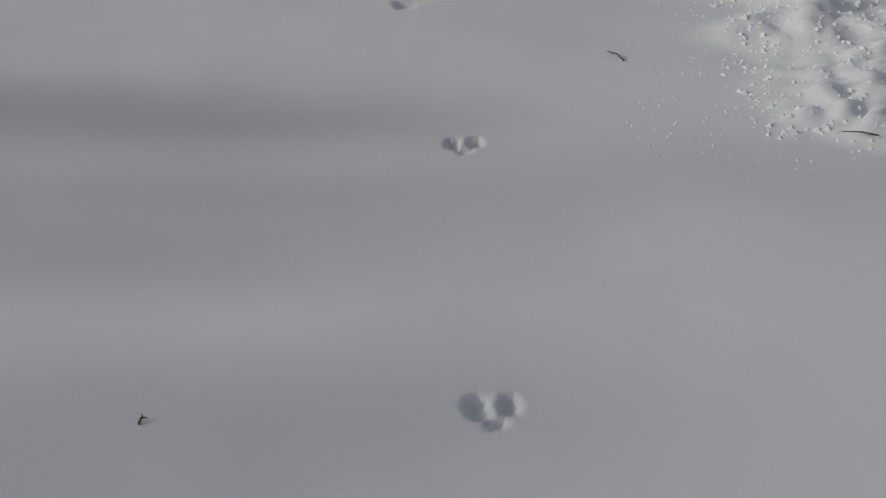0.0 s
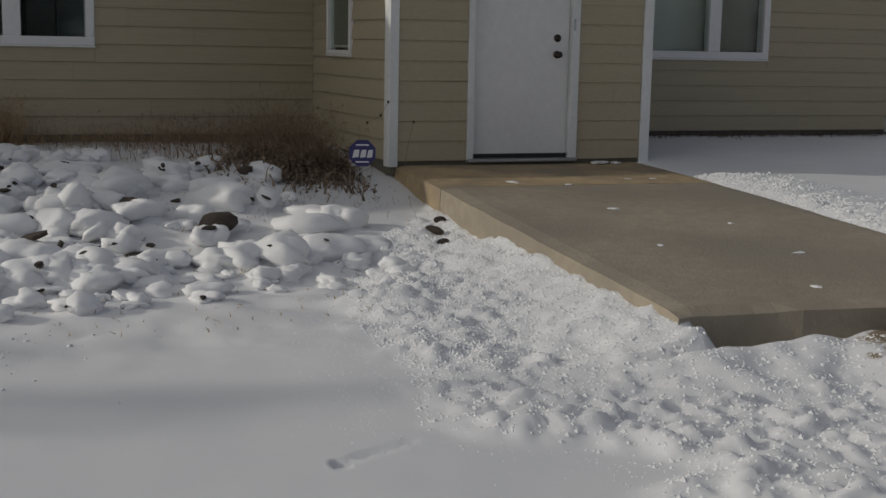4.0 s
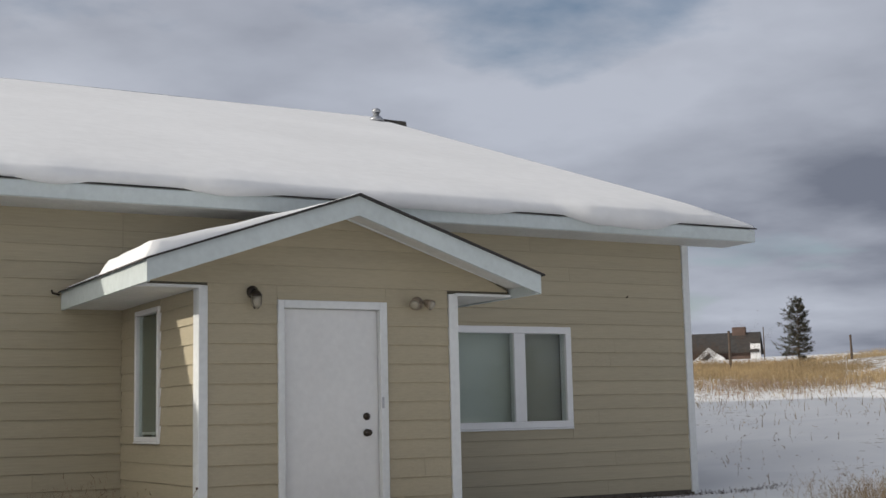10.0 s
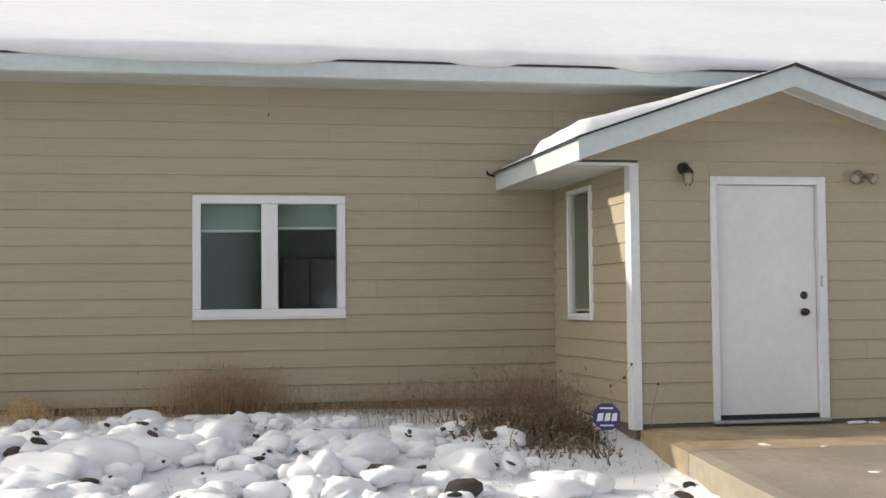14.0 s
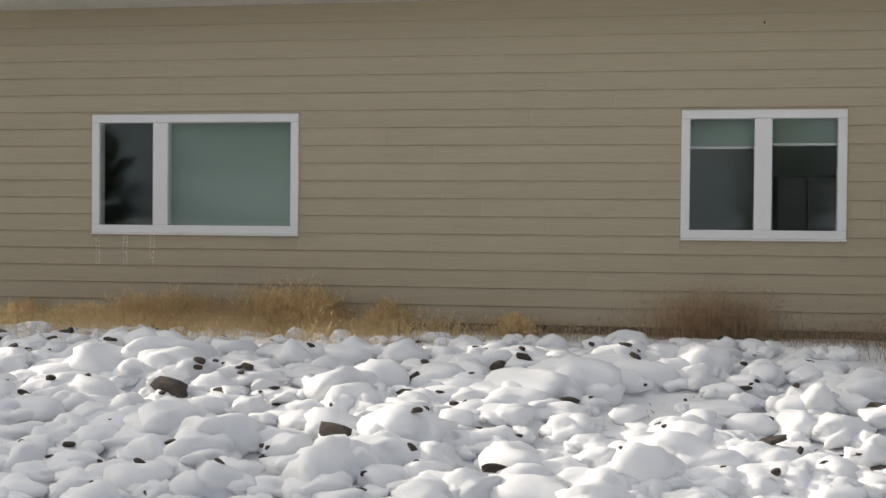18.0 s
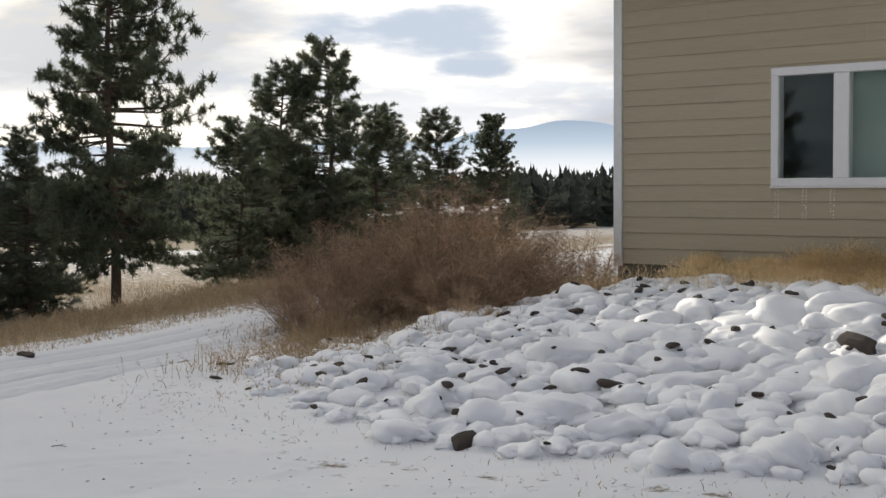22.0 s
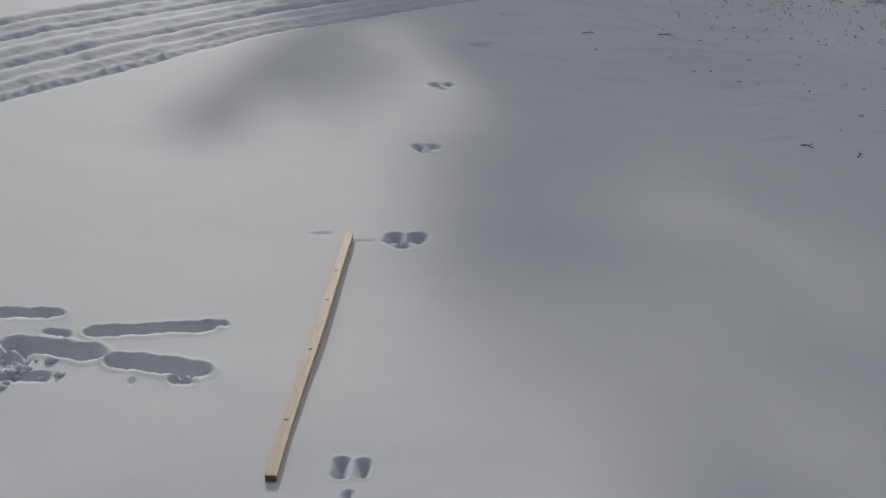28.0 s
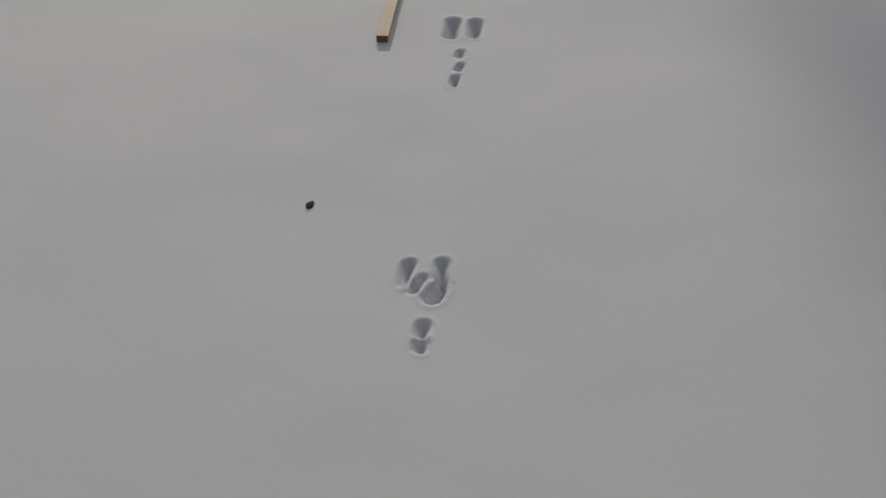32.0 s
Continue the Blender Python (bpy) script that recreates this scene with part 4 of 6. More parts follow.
tagged(snow_sheet("roof_snow", RX0 - 0.01, RX1 + 0.01, 320, lambda v: (EAVE_Y + v * (RIDGE_Y - EAVE_Y), slope(EAVE_Y + v * (RIDGE_Y - EAVE_Y)) - 0.01), main_edge, 0.17, 4,
                  "smooth white snow blanket sliding over the front eave"), category="snow")
tagged(snow_sheet("roof_snow", RX0 - 0.01, RX1 + 0.01, 60, lambda v: (2 * RIDGE_Y - EAVE_Y - v * (RIDGE_Y - EAVE_Y), slope(EAVE_Y + v * (RIDGE_Y - EAVE_Y)) - 0.01), lambda x: -0.02, 0.17, 9,
                  "smooth white snow blanket on the rear roof slope"), category="snow")

# porch roof: ridge runs towards the front, eaves to the sides
pr = thing("porch_roof", (0, 0, 0), "small gabled porch roof with pale fascia and one snowy slope", "roof")
tagged(pr, kind="structure")
mid, ov, G = PORCH_MID, 0.66, PY - 0.50
ex0, ex1 = mid - PORCH_HALF - ov, mid + PORCH_HALF + ov
ez = PORCH_RIDGE - 0.335 * (mid - ex0)
part("roof_deck", Shape().prism([(ex0 + 0.04, ez - 0.007), (mid, PORCH_RIDGE - 0.021), (ex1 - 0.04, ez - 0.007), (ex1 - 0.04, ez - 0.057), (mid, PORCH_RIDGE - 0.07), (ex0 + 0.04, ez - 0.057)], "y", G + 0.03, 0.0), SOFFIT, pr)
part("shingle_layer", Shape().prism([(ex0 - 0.03, ez - 0.012), (mid, PORCH_RIDGE + 0.004), (ex1 + 0.03, ez - 0.012), (ex1 + 0.03, ez - 0.028), (mid, PORCH_RIDGE - 0.02), (ex0 - 0.03, ez - 0.028)], "y", G - 0.03, 0.0), SHINGLE, pr, "dark shingle edge")
for sx, nm in ((-1, ex0), (1, ex1)):
    part("rake_board", Shape().prism([(mid, PORCH_RIDGE - 0.016), (nm, ez - 0.018), (nm, ez - 0.195), (mid, PORCH_RIDGE - 0.19)], "y", G, G + 0.035), FASCIA, pr, "pale blue-white rake board")
    part("eave_fascia", Shape().box(min(nm, nm - sx * 0.035), max(nm, nm - sx * 0.035), G + 0.036, -0.002, ez - 0.195, ez - 0.014), FASCIA, pr, "pale eave fascia board")
    part("soffit", Shape().box(min(nm - sx * 0.036, (PX0 if sx < 0 else PX1)), max(nm - sx * 0.036, (PX0 if sx < 0 else PX1)), PY + 0.003, -0.002, 2.205, 2.219), SOFFIT, pr)
    part("eave_return", Shape().box(min(nm - sx * 0.04, (PX0 if sx < 0 else PX1)), max(nm - sx * 0.04, (PX0 if sx < 0 else PX1)), PY - 0.036, PY + 0.002, 2.203, 2.226), TRIM, pr, "thin white strip at the eave return")
    part("frieze_strip", Shape().prism([(mid, GABLE_TOP - 0.022), (mid, GABLE_TOP - 0.004), (mid + sx * (mid + 0.45), GABLE_TOP - 0.004 - 0.335 * (mid + 0.45)), (mid + sx * (mid + 0.45), GABLE_TOP - 0.022 - 0.335 * (mid + 0.45))], "y", PY - 0.04, PY - 0.025), TRIM, pr, "thin white strip under the soffit")
part("gable_soffit", Shape().prism([(ex0 + 0.04, ez - 0.09), (mid, PORCH_RIDGE - 0.09), (ex1 - 0.04, ez - 0.09), (ex1 - 0.04, ez - 0.105), (mid, PORCH_RIDGE - 0.105), (ex0 + 0.04, ez - 0.105)], "y", G + 0.036, PY + 0.05), SOFFIT, pr)


def porch_snow():
    """Snow on the left slope: thick towards the front, thin where it has slid near the wall."""
    sh = Shape()
    nu, nv = 26, 22
    for i in range(nu + 1):
        u = i / nu                       # from the eave to the ridge
        x = ex0 + u * (mid - ex0) + 0.0
        for j in range(nv + 1):
            y = (G - 0.01) + max(0.0, j - 0.8) / nv * (-0.02 - G)
            v = j / nv
            t = max(0.014, 0.125 - 0.13 * u) * (0.80 + 0.4 * value_noise(x + 5, y, 0.3)) * (1 - 0.78 * float(smooth01(0.50, 0.60, v - 0.3 * u)))
            if j == 0 or i == 0:
                t = 0.0
            sh.v.append((x - 0.015, y, ez + 0.335 * (x - ex0) - 0.012 + float(t)))
    for i in range(nu):
        for j in range(nv):
            a = i * (nv + 1) + j
            sh.f.append((a, a + nv + 1, a + nv + 2, a + 1))
    return tagged(part("porch_roof_snow", sh, ROOFSNOW, None, "rounded snow drift lying on the porch roof slope", smooth=True), category="snow")


porch_snow()


# ---------------- windows and door ----------------
def window(name, x0, x1, z0, z1, split, label, along="x", at=0.0, slim=False):
    """A white vinyl slider set in a wall; split is the share of the first pane (0 for one pane)."""
    w = thing(name, (0, 0, 0), label, "window")
    tagged(w, kind="structure")
    f, d0, d1 = (0.045 if slim else 0.082), -0.036, (0.05 if slim else 0.10)

    def b(a0, a1, c0, c1, y0=d0, y1=d1):
        if along == "x":
            return Shape().box(a0, a1, at + y0, at + y1, c0, c1, bevel=0.006)
        return Shape().box(at + y0, at + y1, a0, a1, c0, c1, bevel=0.006)

    fr = b(x0, x1, z0, z0 + f)
    for q in (b(x0, x1, z1 - f, z1), b(x0, x0 + f, z0 + f, z1 - f), b(x1 - f, x1, z0 + f, z1 - f)):
        fr.add(q.v, q.f)
    part("window_frame", fr, VINYL, w, "white vinyl frame")
    part("window_sill", b(x0 - 0.006, x1 + 0.006, z0 - 0.018, z0 - 0.001, d0 - 0.008, 0.0), VINYL, w)
    panes = [(x0 + f, x1 - f)]
    if split:
        m = x0 + f + split * (x1 - x0 - 2 * f)
        part("mullion", b(m - 0.08, m + 0.08, z0 + f, z1 - f, d0 + 0.008, d1 - 0.02), VINYL, w)
        panes = [(x0 + f, m - 0.08), (m + 0.08, x1 - f)]
    for p0, p1 in panes:
        g = part("pane", b(p0 - 0.004, p1 + 0.004, z0 + f - 0.004, z1 - f + 0.004, 0.0, 0.006), GLASS, w)
        g.visible_shadow = False
    return w


window("window_1", *W_BIG, 0.323, "wide white two-pane window with a drawn blind")
window("window_2", *W_MID, 0.50, "white two-pane window with a half-raised blind")
window("window_3", *W_RIGHT, 0.672, "white two-pane window beside the porch")
window("window_4", *W_SIDE, 0, "narrow white porch side window", "y", PX0, slim=True)


def blind(x0, x1, z0, z1, y, label, mat=BLIND):
    b = thing("roller_blind", (0, 0, 0), label, "blind")
    part("fabric", Shape().box(x0, x1, y, y + 0.004, z0, z1), mat, b)
    part("bottom_bar", Shape().box(x0, x1, y - 0.008, y + 0.012, z0 - 0.025, z0, bevel=0.004), VINYL, b)
    part("roller", Shape().tube([(x0, y + 0.03, z1), (x1, y + 0.03, z1)], [0.022, 0.022], 10), VINYL, b)


blind(-8.86, -7.44, 0.99, 2.10, 0.13, "grey-green roller blind drawn fully down")
blind(-3.64, -2.99, 1.80, 2.10, 0.13, "pale roller blind raised to a quarter")
blind(-2.90, -2.25, 1.83, 2.10, 0.13, "pale roller blind raised to a quarter")
blind(3.31, 4.64, 0.97, 2.08, 0.13, "pale grey roller blind drawn to the sill", BLIND_PALE)
# added blind: carries the right pane's dimness as colour
blind(4.74, 5.38, 0.97, 2.08, 0.16, "taupe blind added to stand for the dim, reflecting right pane", PANE_DIM)
sb = thing("roller_blind", (0, 0, 0), "grey-green blind drawn down in the narrow porch window", "blind")
part("fabric", Shape().box(-0.026, -0.022, -1.235, -0.625, 0.99, 2.075), BLIND_SIDE, sb)
part("bottom_bar", Shape().box(-0.032, -0.016, -1.235, -0.625, 0.967, 0.99, bevel=0.004), VINYL, sb)
tv = thing("cabinet", (-2.52, 0.55, 0.02), "dark upright cabinet standing inside the window", "cabinet")
part("body", Shape().box(-0.28, 0.28, -0.2, 0.2, 0, 1.52, bevel=0.01), DARKBOX, tv)
part("cabinet_door", Shape().box(-0.27, -0.005, -0.222, -0.202, 0.03, 1.5, bevel=0.004), DARKBOX, tv)
part("cabinet_door", Shape().box(0.005, 0.27, -0.222, -0.202, 0.03, 1.5, bevel=0.004), DARKBOX, tv)

door = thing("entrance_door", (DOOR[0], PY, 0), "closed plain white entrance door in a white frame", "door")
tagged(door, kind="structure")
dw = DOOR[1] - DOOR[0]
s = Shape().box(0, 0.06, -0.038, 0.0, 0.0, 2.12, bevel=0.004)
for q in (Shape().box(dw - 0.075, dw, -0.038, 0.0, 0.0, 2.12, bevel=0.004), Shape().box(0.06, dw - 0.075, -0.036, 0.0, 2.05, 2.12, bevel=0.004)):
    s.add(q.v, q.f)
part("door_frame", s, TRIM, door, "white painted casing")
s = Shape().box(0.0, 0.06, 0.002, 0.12, 0.0, 2.12).box(dw - 0.075, dw, 0.002, 0.12, 0, 2.12).box(0.06, dw - 0.075, 0.002, 0.12, 2.05, 2.12)
part("door_jamb", s, TRIM, door)
part("door_leaf", Shape().box(0.063, dw - 0.078, 0.02, 0.065, 0.062, 2.047, bevel=0.004), DOORPAINT, door, "smooth white steel door leaf")
part("threshold", Shape().box(0.0, dw, -0.06, 0.12, 0.0, 0.032, bevel=0.006), METAL_GREY, door, "grey metal threshold")
part("door_sweep", Shape().box(0.08, dw - 0.08, 0.008, 0.022, 0.034, 0.07), RUBBER, door, "black rubber sweep")
FRONT = Matrix.Rotation(radians(90), 3, "X")
for z, nm in ((0.945, "door_knob"), (1.09, "deadbolt")):
    k = part(nm, Shape().lathe([(0.034, 0.0), (0.034, 0.008), (0.026, 0.014), (0.012, 0.018)] + ([(0.012, 0.035), (0.024, 0.042), (0.029, 0.055), (0.024, 0.068), (0.008, 0.073)] if nm == "door_knob" else [(0.012, 0.022), (0.006, 0.024)]), 18, (dw - 0.198, 0.02, z), FRONT), METAL_DARK, door, "dark bronze " + nm.replace("_", " "), smooth=True)
part("strike_plate", Shape().box(dw - 0.068, dw - 0.045, -0.042, -0.038, 1.16, 1.26, bevel=0.002), METAL_GREY, door, "small brass-grey plate on the frame")


# ---------------- entrance slab ----------------
def slab_point(u, y):
    """u from 0 at the left edge to 1 at the right edge."""
    lean = -0.098 * (-2.35 - y)
    return lean + u * 2.42, y


def slab_top(y):
    return -0.02 - 0.025 * (-2.3 - y) if y > -3.75 else -0.056 - 0.036 * (-3.75 - y)


def build_slab(y0, y1, ny, thick, chipped=False):
    """One pour of the walk from y0 to y1: worn top, sloping sides, a broken front edge where chipped."""
    sh = Shape()
    nu = 22
    for j in range(ny + 1):
        y = y0 + j / ny * (y1 - y0)
        for i in range(nu + 1):
            x, _ = slab_point(i / nu, y)
            yy = y - 0.25 * (i / nu) * (y + 2.3) / -5.42
            z = slab_top(y) + 0.008 * (float(value_noise(x, yy, 0.5)) - 0.5)
            if i in (0, nu):
                z -= 0.014
                x += (0.012 if i == 0 else -0.012) * float(value_noise(x, yy, 0.2))
            if chipped and j >= ny - 1:
                bite = max(0.0, float(value_noise(x * 1.0 + 4.0, 2.0, 0.28)) - 0.62)
                yy += (0.30 if j == ny else 0.10) * bite
                z -= (0.014 + 0.12 * bite) if j == ny else 0.02 * bite
            sh.v.append((x, yy, z))
    w = nu + 1
    for j in range(ny):
        for i in range(nu):
            a = j * w + i
            sh.f.append((a, a + w, a + w + 1, a + 1))
    rim = [j * w for j in range(ny + 1)] + [ny * w + i for i in range(1, w)] + [j * w + nu for j in range(ny - 1, -1, -1)] + [i for i in range(nu - 1, -1, -1)]
    k = len(sh.v)
    for a in rim:
        x, y, z = sh.v[a]
        sh.v.append((x + (-0.01 if a % w == 0 else 0.0), y, min(z, slab_top(y)) - thick))
    for q in range(len(rim) - 1):
        sh.f.append((rim[q], k + q, k + q + 1, rim[q + 1]))
    return sh


structure("pavement_landing", build_slab(-2.30, -3.735, 12, 0.22), LANDING, "concrete landing before the porch door, sunlight painted in as tan", "pavement")
slab = structure("pavement", build_slab(-3.75, -7.72, 34, 0.20, True), CONCRETE, "weathered grey-brown concrete walk with a chipped front edge", "pavement")
structure("pavement_base", Shape().box(-0.2, 2.0, -7.4, -2.36, -0.5, -0.42), CONCRETE_OLD, "dark gravel base under the slab edge", "pavement")


# ---------------- small fixtures on the house ----------------
def jar_lamp(x, z):
    l = thing("wall_lamp", (x, PY - 0.012, z), "small bronze wall lamp with a ribbed glass jar", "lamp")
    part("backplate", Shape().lathe([(0.055, 0.0), (0.055, 0.012), (0.035, 0.022), (0.01, 0.024)], 18, (0, 0, 0.05), FRONT), METAL_DARK, l, smooth=True)
    part("arm", Shape().tube([(0, -0.01, 0.05), (0, -0.06, 0.075), (0, -0.095, 0.05)], [0.011, 0.011, 0.011], 8), METAL_DARK, l, smooth=True)
    part("cap", Shape().lathe([(0.012, 0.06), (0.03, 0.05), (0.05, 0.02), (0.052, 0.008)], 18, (0, -0.095, 0.0)), METAL_DARK, l, smooth=True)
    part("glass_jar", Shape().lathe([(0.044, 0.006), (0.05, -0.03), (0.045, -0.075), (0.02, -0.095), (0.004, -0.097)], 18, (0, -0.095, 0.0)), LAMPGLASS, l, "ribbed amber-grey glass jar", smooth=True)
    for k in range(4):
        a = 1.5708 * k + 0.6
        part("guard_wire", Shape().tube([(0.054 * math.cos(a), -0.095 + 0.054 * math.sin(a), 0.005), (0.056 * math.cos(a), -0.095 + 0.056 * math.sin(a), -0.05), (0.02 * math.cos(a), -0.095 + 0.02 * math.sin(a), -0.104)], [0.003] * 3, 5), METAL_DARK, l)
    return l


jar_lamp(0.42, 2.13)
fl = thing("flood_light", (2.04, PY - 0.012, 2.12), "twin-head tan flood light on a round base", "lamp")
part("base_plate", Shape().lathe([(0.062, 0.0), (0.062, 0.018), (0.05, 0.028), (0.006, 0.03)], 18, (0, 0, 0), FRONT), TAUPE, fl, smooth=True)
for sx in (-1, 1):
    tilt = Matrix.Rotation(radians(118), 3, "X") @ Matrix.Rotation(radians(24 * sx), 3, "Y")
    part("swivel_arm", Shape().tube([(0.015 * sx, -0.025, 0), (0.05 * sx, -0.06, 0.008)], [0.009, 0.009], 8), TAUPE, fl)
    hd = part("lamp_head", Shape().lathe([(0.018, -0.02), (0.03, 0.0), (0.048, 0.055), (0.05, 0.075)], 16, (0.06 * sx, -0.07, 0.005), tilt), TAUPE, fl, "tan metal lamp head", smooth=True)
    part("lens", Shape().lathe([(0.046, 0.072), (0.03, 0.082), (0.004, 0.085)], 16, (0.06 * sx, -0.07, 0.005), tilt), LAMPGLASS, fl, "clouded glass lens", smooth=True)
part("motion_eye", Shape().lathe([(0.014, 0.03), (0.016, 0.05), (0.008, 0.06)], 12, (0, 0, -0.03), FRONT), METAL_DARK, fl, smooth=True)

# small screw holes and a cable staple on the siding
for x, z in ((6.3, 2.50), (-2.95, 2.92)):
    tagged(part("wall_hook", Shape().tube([(x, -0.02, z), (x, -0.05, z), (x, -0.055, z + 0.02)], [0.006, 0.006, 0.005], 6), METAL_DARK), "tiny dark screw hook in the siding", "hook")
tagged(part("eave_hook", Shape().tube([(ex0 - 0.02, -0.05, ez - 0.05), (ex0 - 0.09, -0.05, ez - 0.03), (ex0 - 0.10, -0.05, ez + 0.0)], [0.012, 0.012, 0.01], 6), METAL_DARK), "dark metal stub at the porch eave", "hook")

# white drip marks under the wide window
rd = random.Random(12)
for x, z in ((-9.495, 0.62), (-9.20, 0.615), (-8.915, 0.615)):
    drops, zz = Shape(), z
    while zz < 0.90:
        h = rd.uniform(0.008, 0.02)
        for side in (-1, 1):
            if rd.random() < 0.8:
                c = x + side * 0.017 + rd.gauss(0, 0.004)
                drops.box(c - 0.006, c + 0.006, -0.0262, -0.0240, zz, zz + h)
        zz += h + rd.uniform(0.006, 0.02)
    tagged(part("drip_mark", drops, DRIP), "pale dotted streak of dried drips below the window", "stain", "drip marks", "stuff")

# yard sign
sg = thing("yard_sign", (-0.38, -2.60, on_ground(-0.38, -2.6) - 0.03), "blue octagonal yard sign with a white emblem on a stake", "sign", turn=-17)
oc = [(0.118 * math.cos(radians(22.5 + 45 * k)), 0.30 + 0.118 * math.sin(radians(22.5 + 45 * k))) for k in range(8)]
part("sign_plate", Shape().prism(oc, "y", -0.004, 0.004), SIGNBLUE, sg, "blue enamelled octagon")
part("stake", Shape().tube([(0, 0.01, -0.1), (0, 0.01, 0.3)], [0.008, 0.008], 8), METAL_GREY, sg)
for a, b in ((-0.082, -0.032), (-0.020, 0.026), (0.036, 0.080)):
    part("emblem_bar", Shape().prism([(a, 0.262), (b, 0.266), (b + 0.008, 0.330), (a + 0.014, 0.326)], "y", -0.0065, -0.0045), SIGNWHITE, sg, "white emblem bar")
for z in (0.362, 0.222):
    part("stripe", Shape().box(-0.055, 0.055, -0.0062, -0.0045, z, z + 0.012), SIGNWHITE, sg, "pale stripe")

# roof vent near the ridge
vy, vx = 8.35, 7.1
vt = thing("vent_pipe", (vx, vy, slope(vy) + 0.08), "galvanised roof vent pipe standing in the snow", "vent")
part("pipe", Shape().lathe([(0.06, -0.15), (0.06, 0.22), (0.05, 0.22)], 14), METAL_GREY, vt, smooth=True)
part("cowl", Shape().lathe([(0.07, 0.22), (0.085, 0.25), (0.07, 0.29), (0.02, 0.31)], 14), METAL_GREY, vt, smooth=True)
part("collar", Shape().lathe([(0.16, 0.06), (0.12, 0.12), (0.078, 0.16)], 14), METAL_GREY, vt, smooth=True)
tagged(part("bare_shingle_patch", Shape().add([(vx + 0.10, vy - 0.05, slope(vy) + 0.185), (vx + 0.50, vy - 0.26, slope(vy - 0.2) + 0.175), (vx + 0.56, vy - 0.12, slope(vy - 0.1) + 0.20), (vx + 0.25, vy + 0.18, slope(vy + 0.1) + 0.205),
                                              (vx + 0.10, vy - 0.05, slope(vy) + 0.05), (vx + 0.50, vy - 0.26, slope(vy - 0.2) + 0.05), (vx + 0.56, vy - 0.12, slope(vy - 0.1) + 0.05), (vx + 0.25, vy + 0.18, slope(vy + 0.1) + 0.05)],
                                             [(0, 1, 2, 3), (0, 4, 5, 1), (1, 5, 6, 2), (2, 6, 7, 3), (3, 7, 4, 0)]), SHINGLE), "dark bare shingle patch melted free beside the vent", "shingles")

# ---------------- lumber, debris ----------------
lum_a, lum_b = Vector((-6.272, -11.644, 0)), Vector((-7.573, -10.963, 0))
ln = (lum_b - lum_a).length
lum = thing("lumber", (lum_a.x, lum_a.y, DRIVE - 0.001), "long pale sawn stick of lumber lying on the snow", "lumber", turn=math.degrees(math.atan2(lum_b.y - lum_a.y, lum_b.x - lum_a.x)))
beam = Shape()
for i in range(25):
    u = i / 24
    wob = 0.0015 * math.sin(u * 9)
    for dy, dz in ((-0.0118, -0.012), (0.0118, -0.012), (0.0118, 0.017), (-0.0118, 0.017)):
        beam.v.append((u * ln, dy + wob, dz + 0.002 * math.sin(u * 5)))
for i in range(24):
    for k in range(4):
        beam.f.append((4 * i + k, 4 * i + (k + 1) % 4, 4 * i + 4 + (k + 1) % 4, 4 * i + 4 + k))
beam.f += [(3, 2, 1, 0), (96, 97, 98, 99)]
part("beam", beam, WOOD, lum)
part("end_grain", Shape().box(-0.0015, -0.0002, -0.0108, 0.0108, -0.010, 0.016), ENDWOOD, lum, "darker end grain")
for u in (0.16, 0.41, 0.63, 0.78):
    part("knot", Shape().lathe([(0.0055, 0.0), (0.004, 0.0003)], 10, (u * ln, 0.0015 * math.sin(u * 9) + 0.003, 0.0171 + 0.002 * math.sin(u * 5))), ENDWOOD, lum)

rs = random.Random(8)


def stick(x, y, length, turn, tilt=8.0, r=0.0026, label="short dark twig lying on the snow"):
    sh = Shape().tube([(0, 0, 0), (length * 0.5, rs.uniform(-0.1, 0.1) * length, 0.006), (length, 0, 0.0)], [r, r * 0.9, r * 0.5], 5)
    sh.tube([(length * 0.55, 0, 0.004), (length * 0.75, length * 0.2, 0.012)], [r * 0.7, r * 0.3], 5)
    ob = part("twig", sh, WEED_DARK)
    ob.matrix_world = pose(x, y, on_ground(x, y) + 0.002, 0, -tilt * 0.3, turn)
    return tagged(ob, label, "twig", "twigs on the snow")


for x, y, ln_, tu in ((-1.97, -9.38, 0.09, 100), (-3.72, -10.81, 0.022, 40), (-10.2, -8.55, 0.07, 60), (-10.02, -8.17, 0.10, 20), (-7.85, -8.99, 0.06, 10), (-7.63, -8.91, 0.05, 120),
                     (-7.37, -8.76, 0.06, 30), (-12.1, -5.58, 0.12, 80), (-1.62, -10.2, 0.1, 150), (-0.4, -9.6, 0.1, 20)):
    stick(x, y, ln_, tu)


def rock_mesh(seed, flat=0.7):
    """An angular fieldstone of unit size."""
    bm = bmesh.new()
    bmesh.ops.create_icosphere(bm, subdivisions=2, radius=0.5)
    r = random.Random(seed)
    cuts = [Vector((r.gauss(0, 1), r.gauss(0, 1), r.gauss(0, 0.8))).normalized() for _ in range(9)]
    lim = [r.uniform(0.26, 0.42) for _ in cuts]
    for v in bm.verts:
        for c, m in zip(cuts, lim):
            d = v.co.dot(c)
            if d > m:
                v.co -= c * (d - m)
        v.co += Vector((r.uniform(-1, 1), r.uniform(-1, 1), r.uniform(-1, 1))) * 0.012
        v.co.z *= flat
    me = bpy.data.meshes.new("rock")
    bm.to_mesh(me)
    bm.free()
    me.materials.append(ROCK)
    return me


ROCKS = [rock_mesh(k, 0.62 + 0.05 * (k % 5)) for k in range(7)]


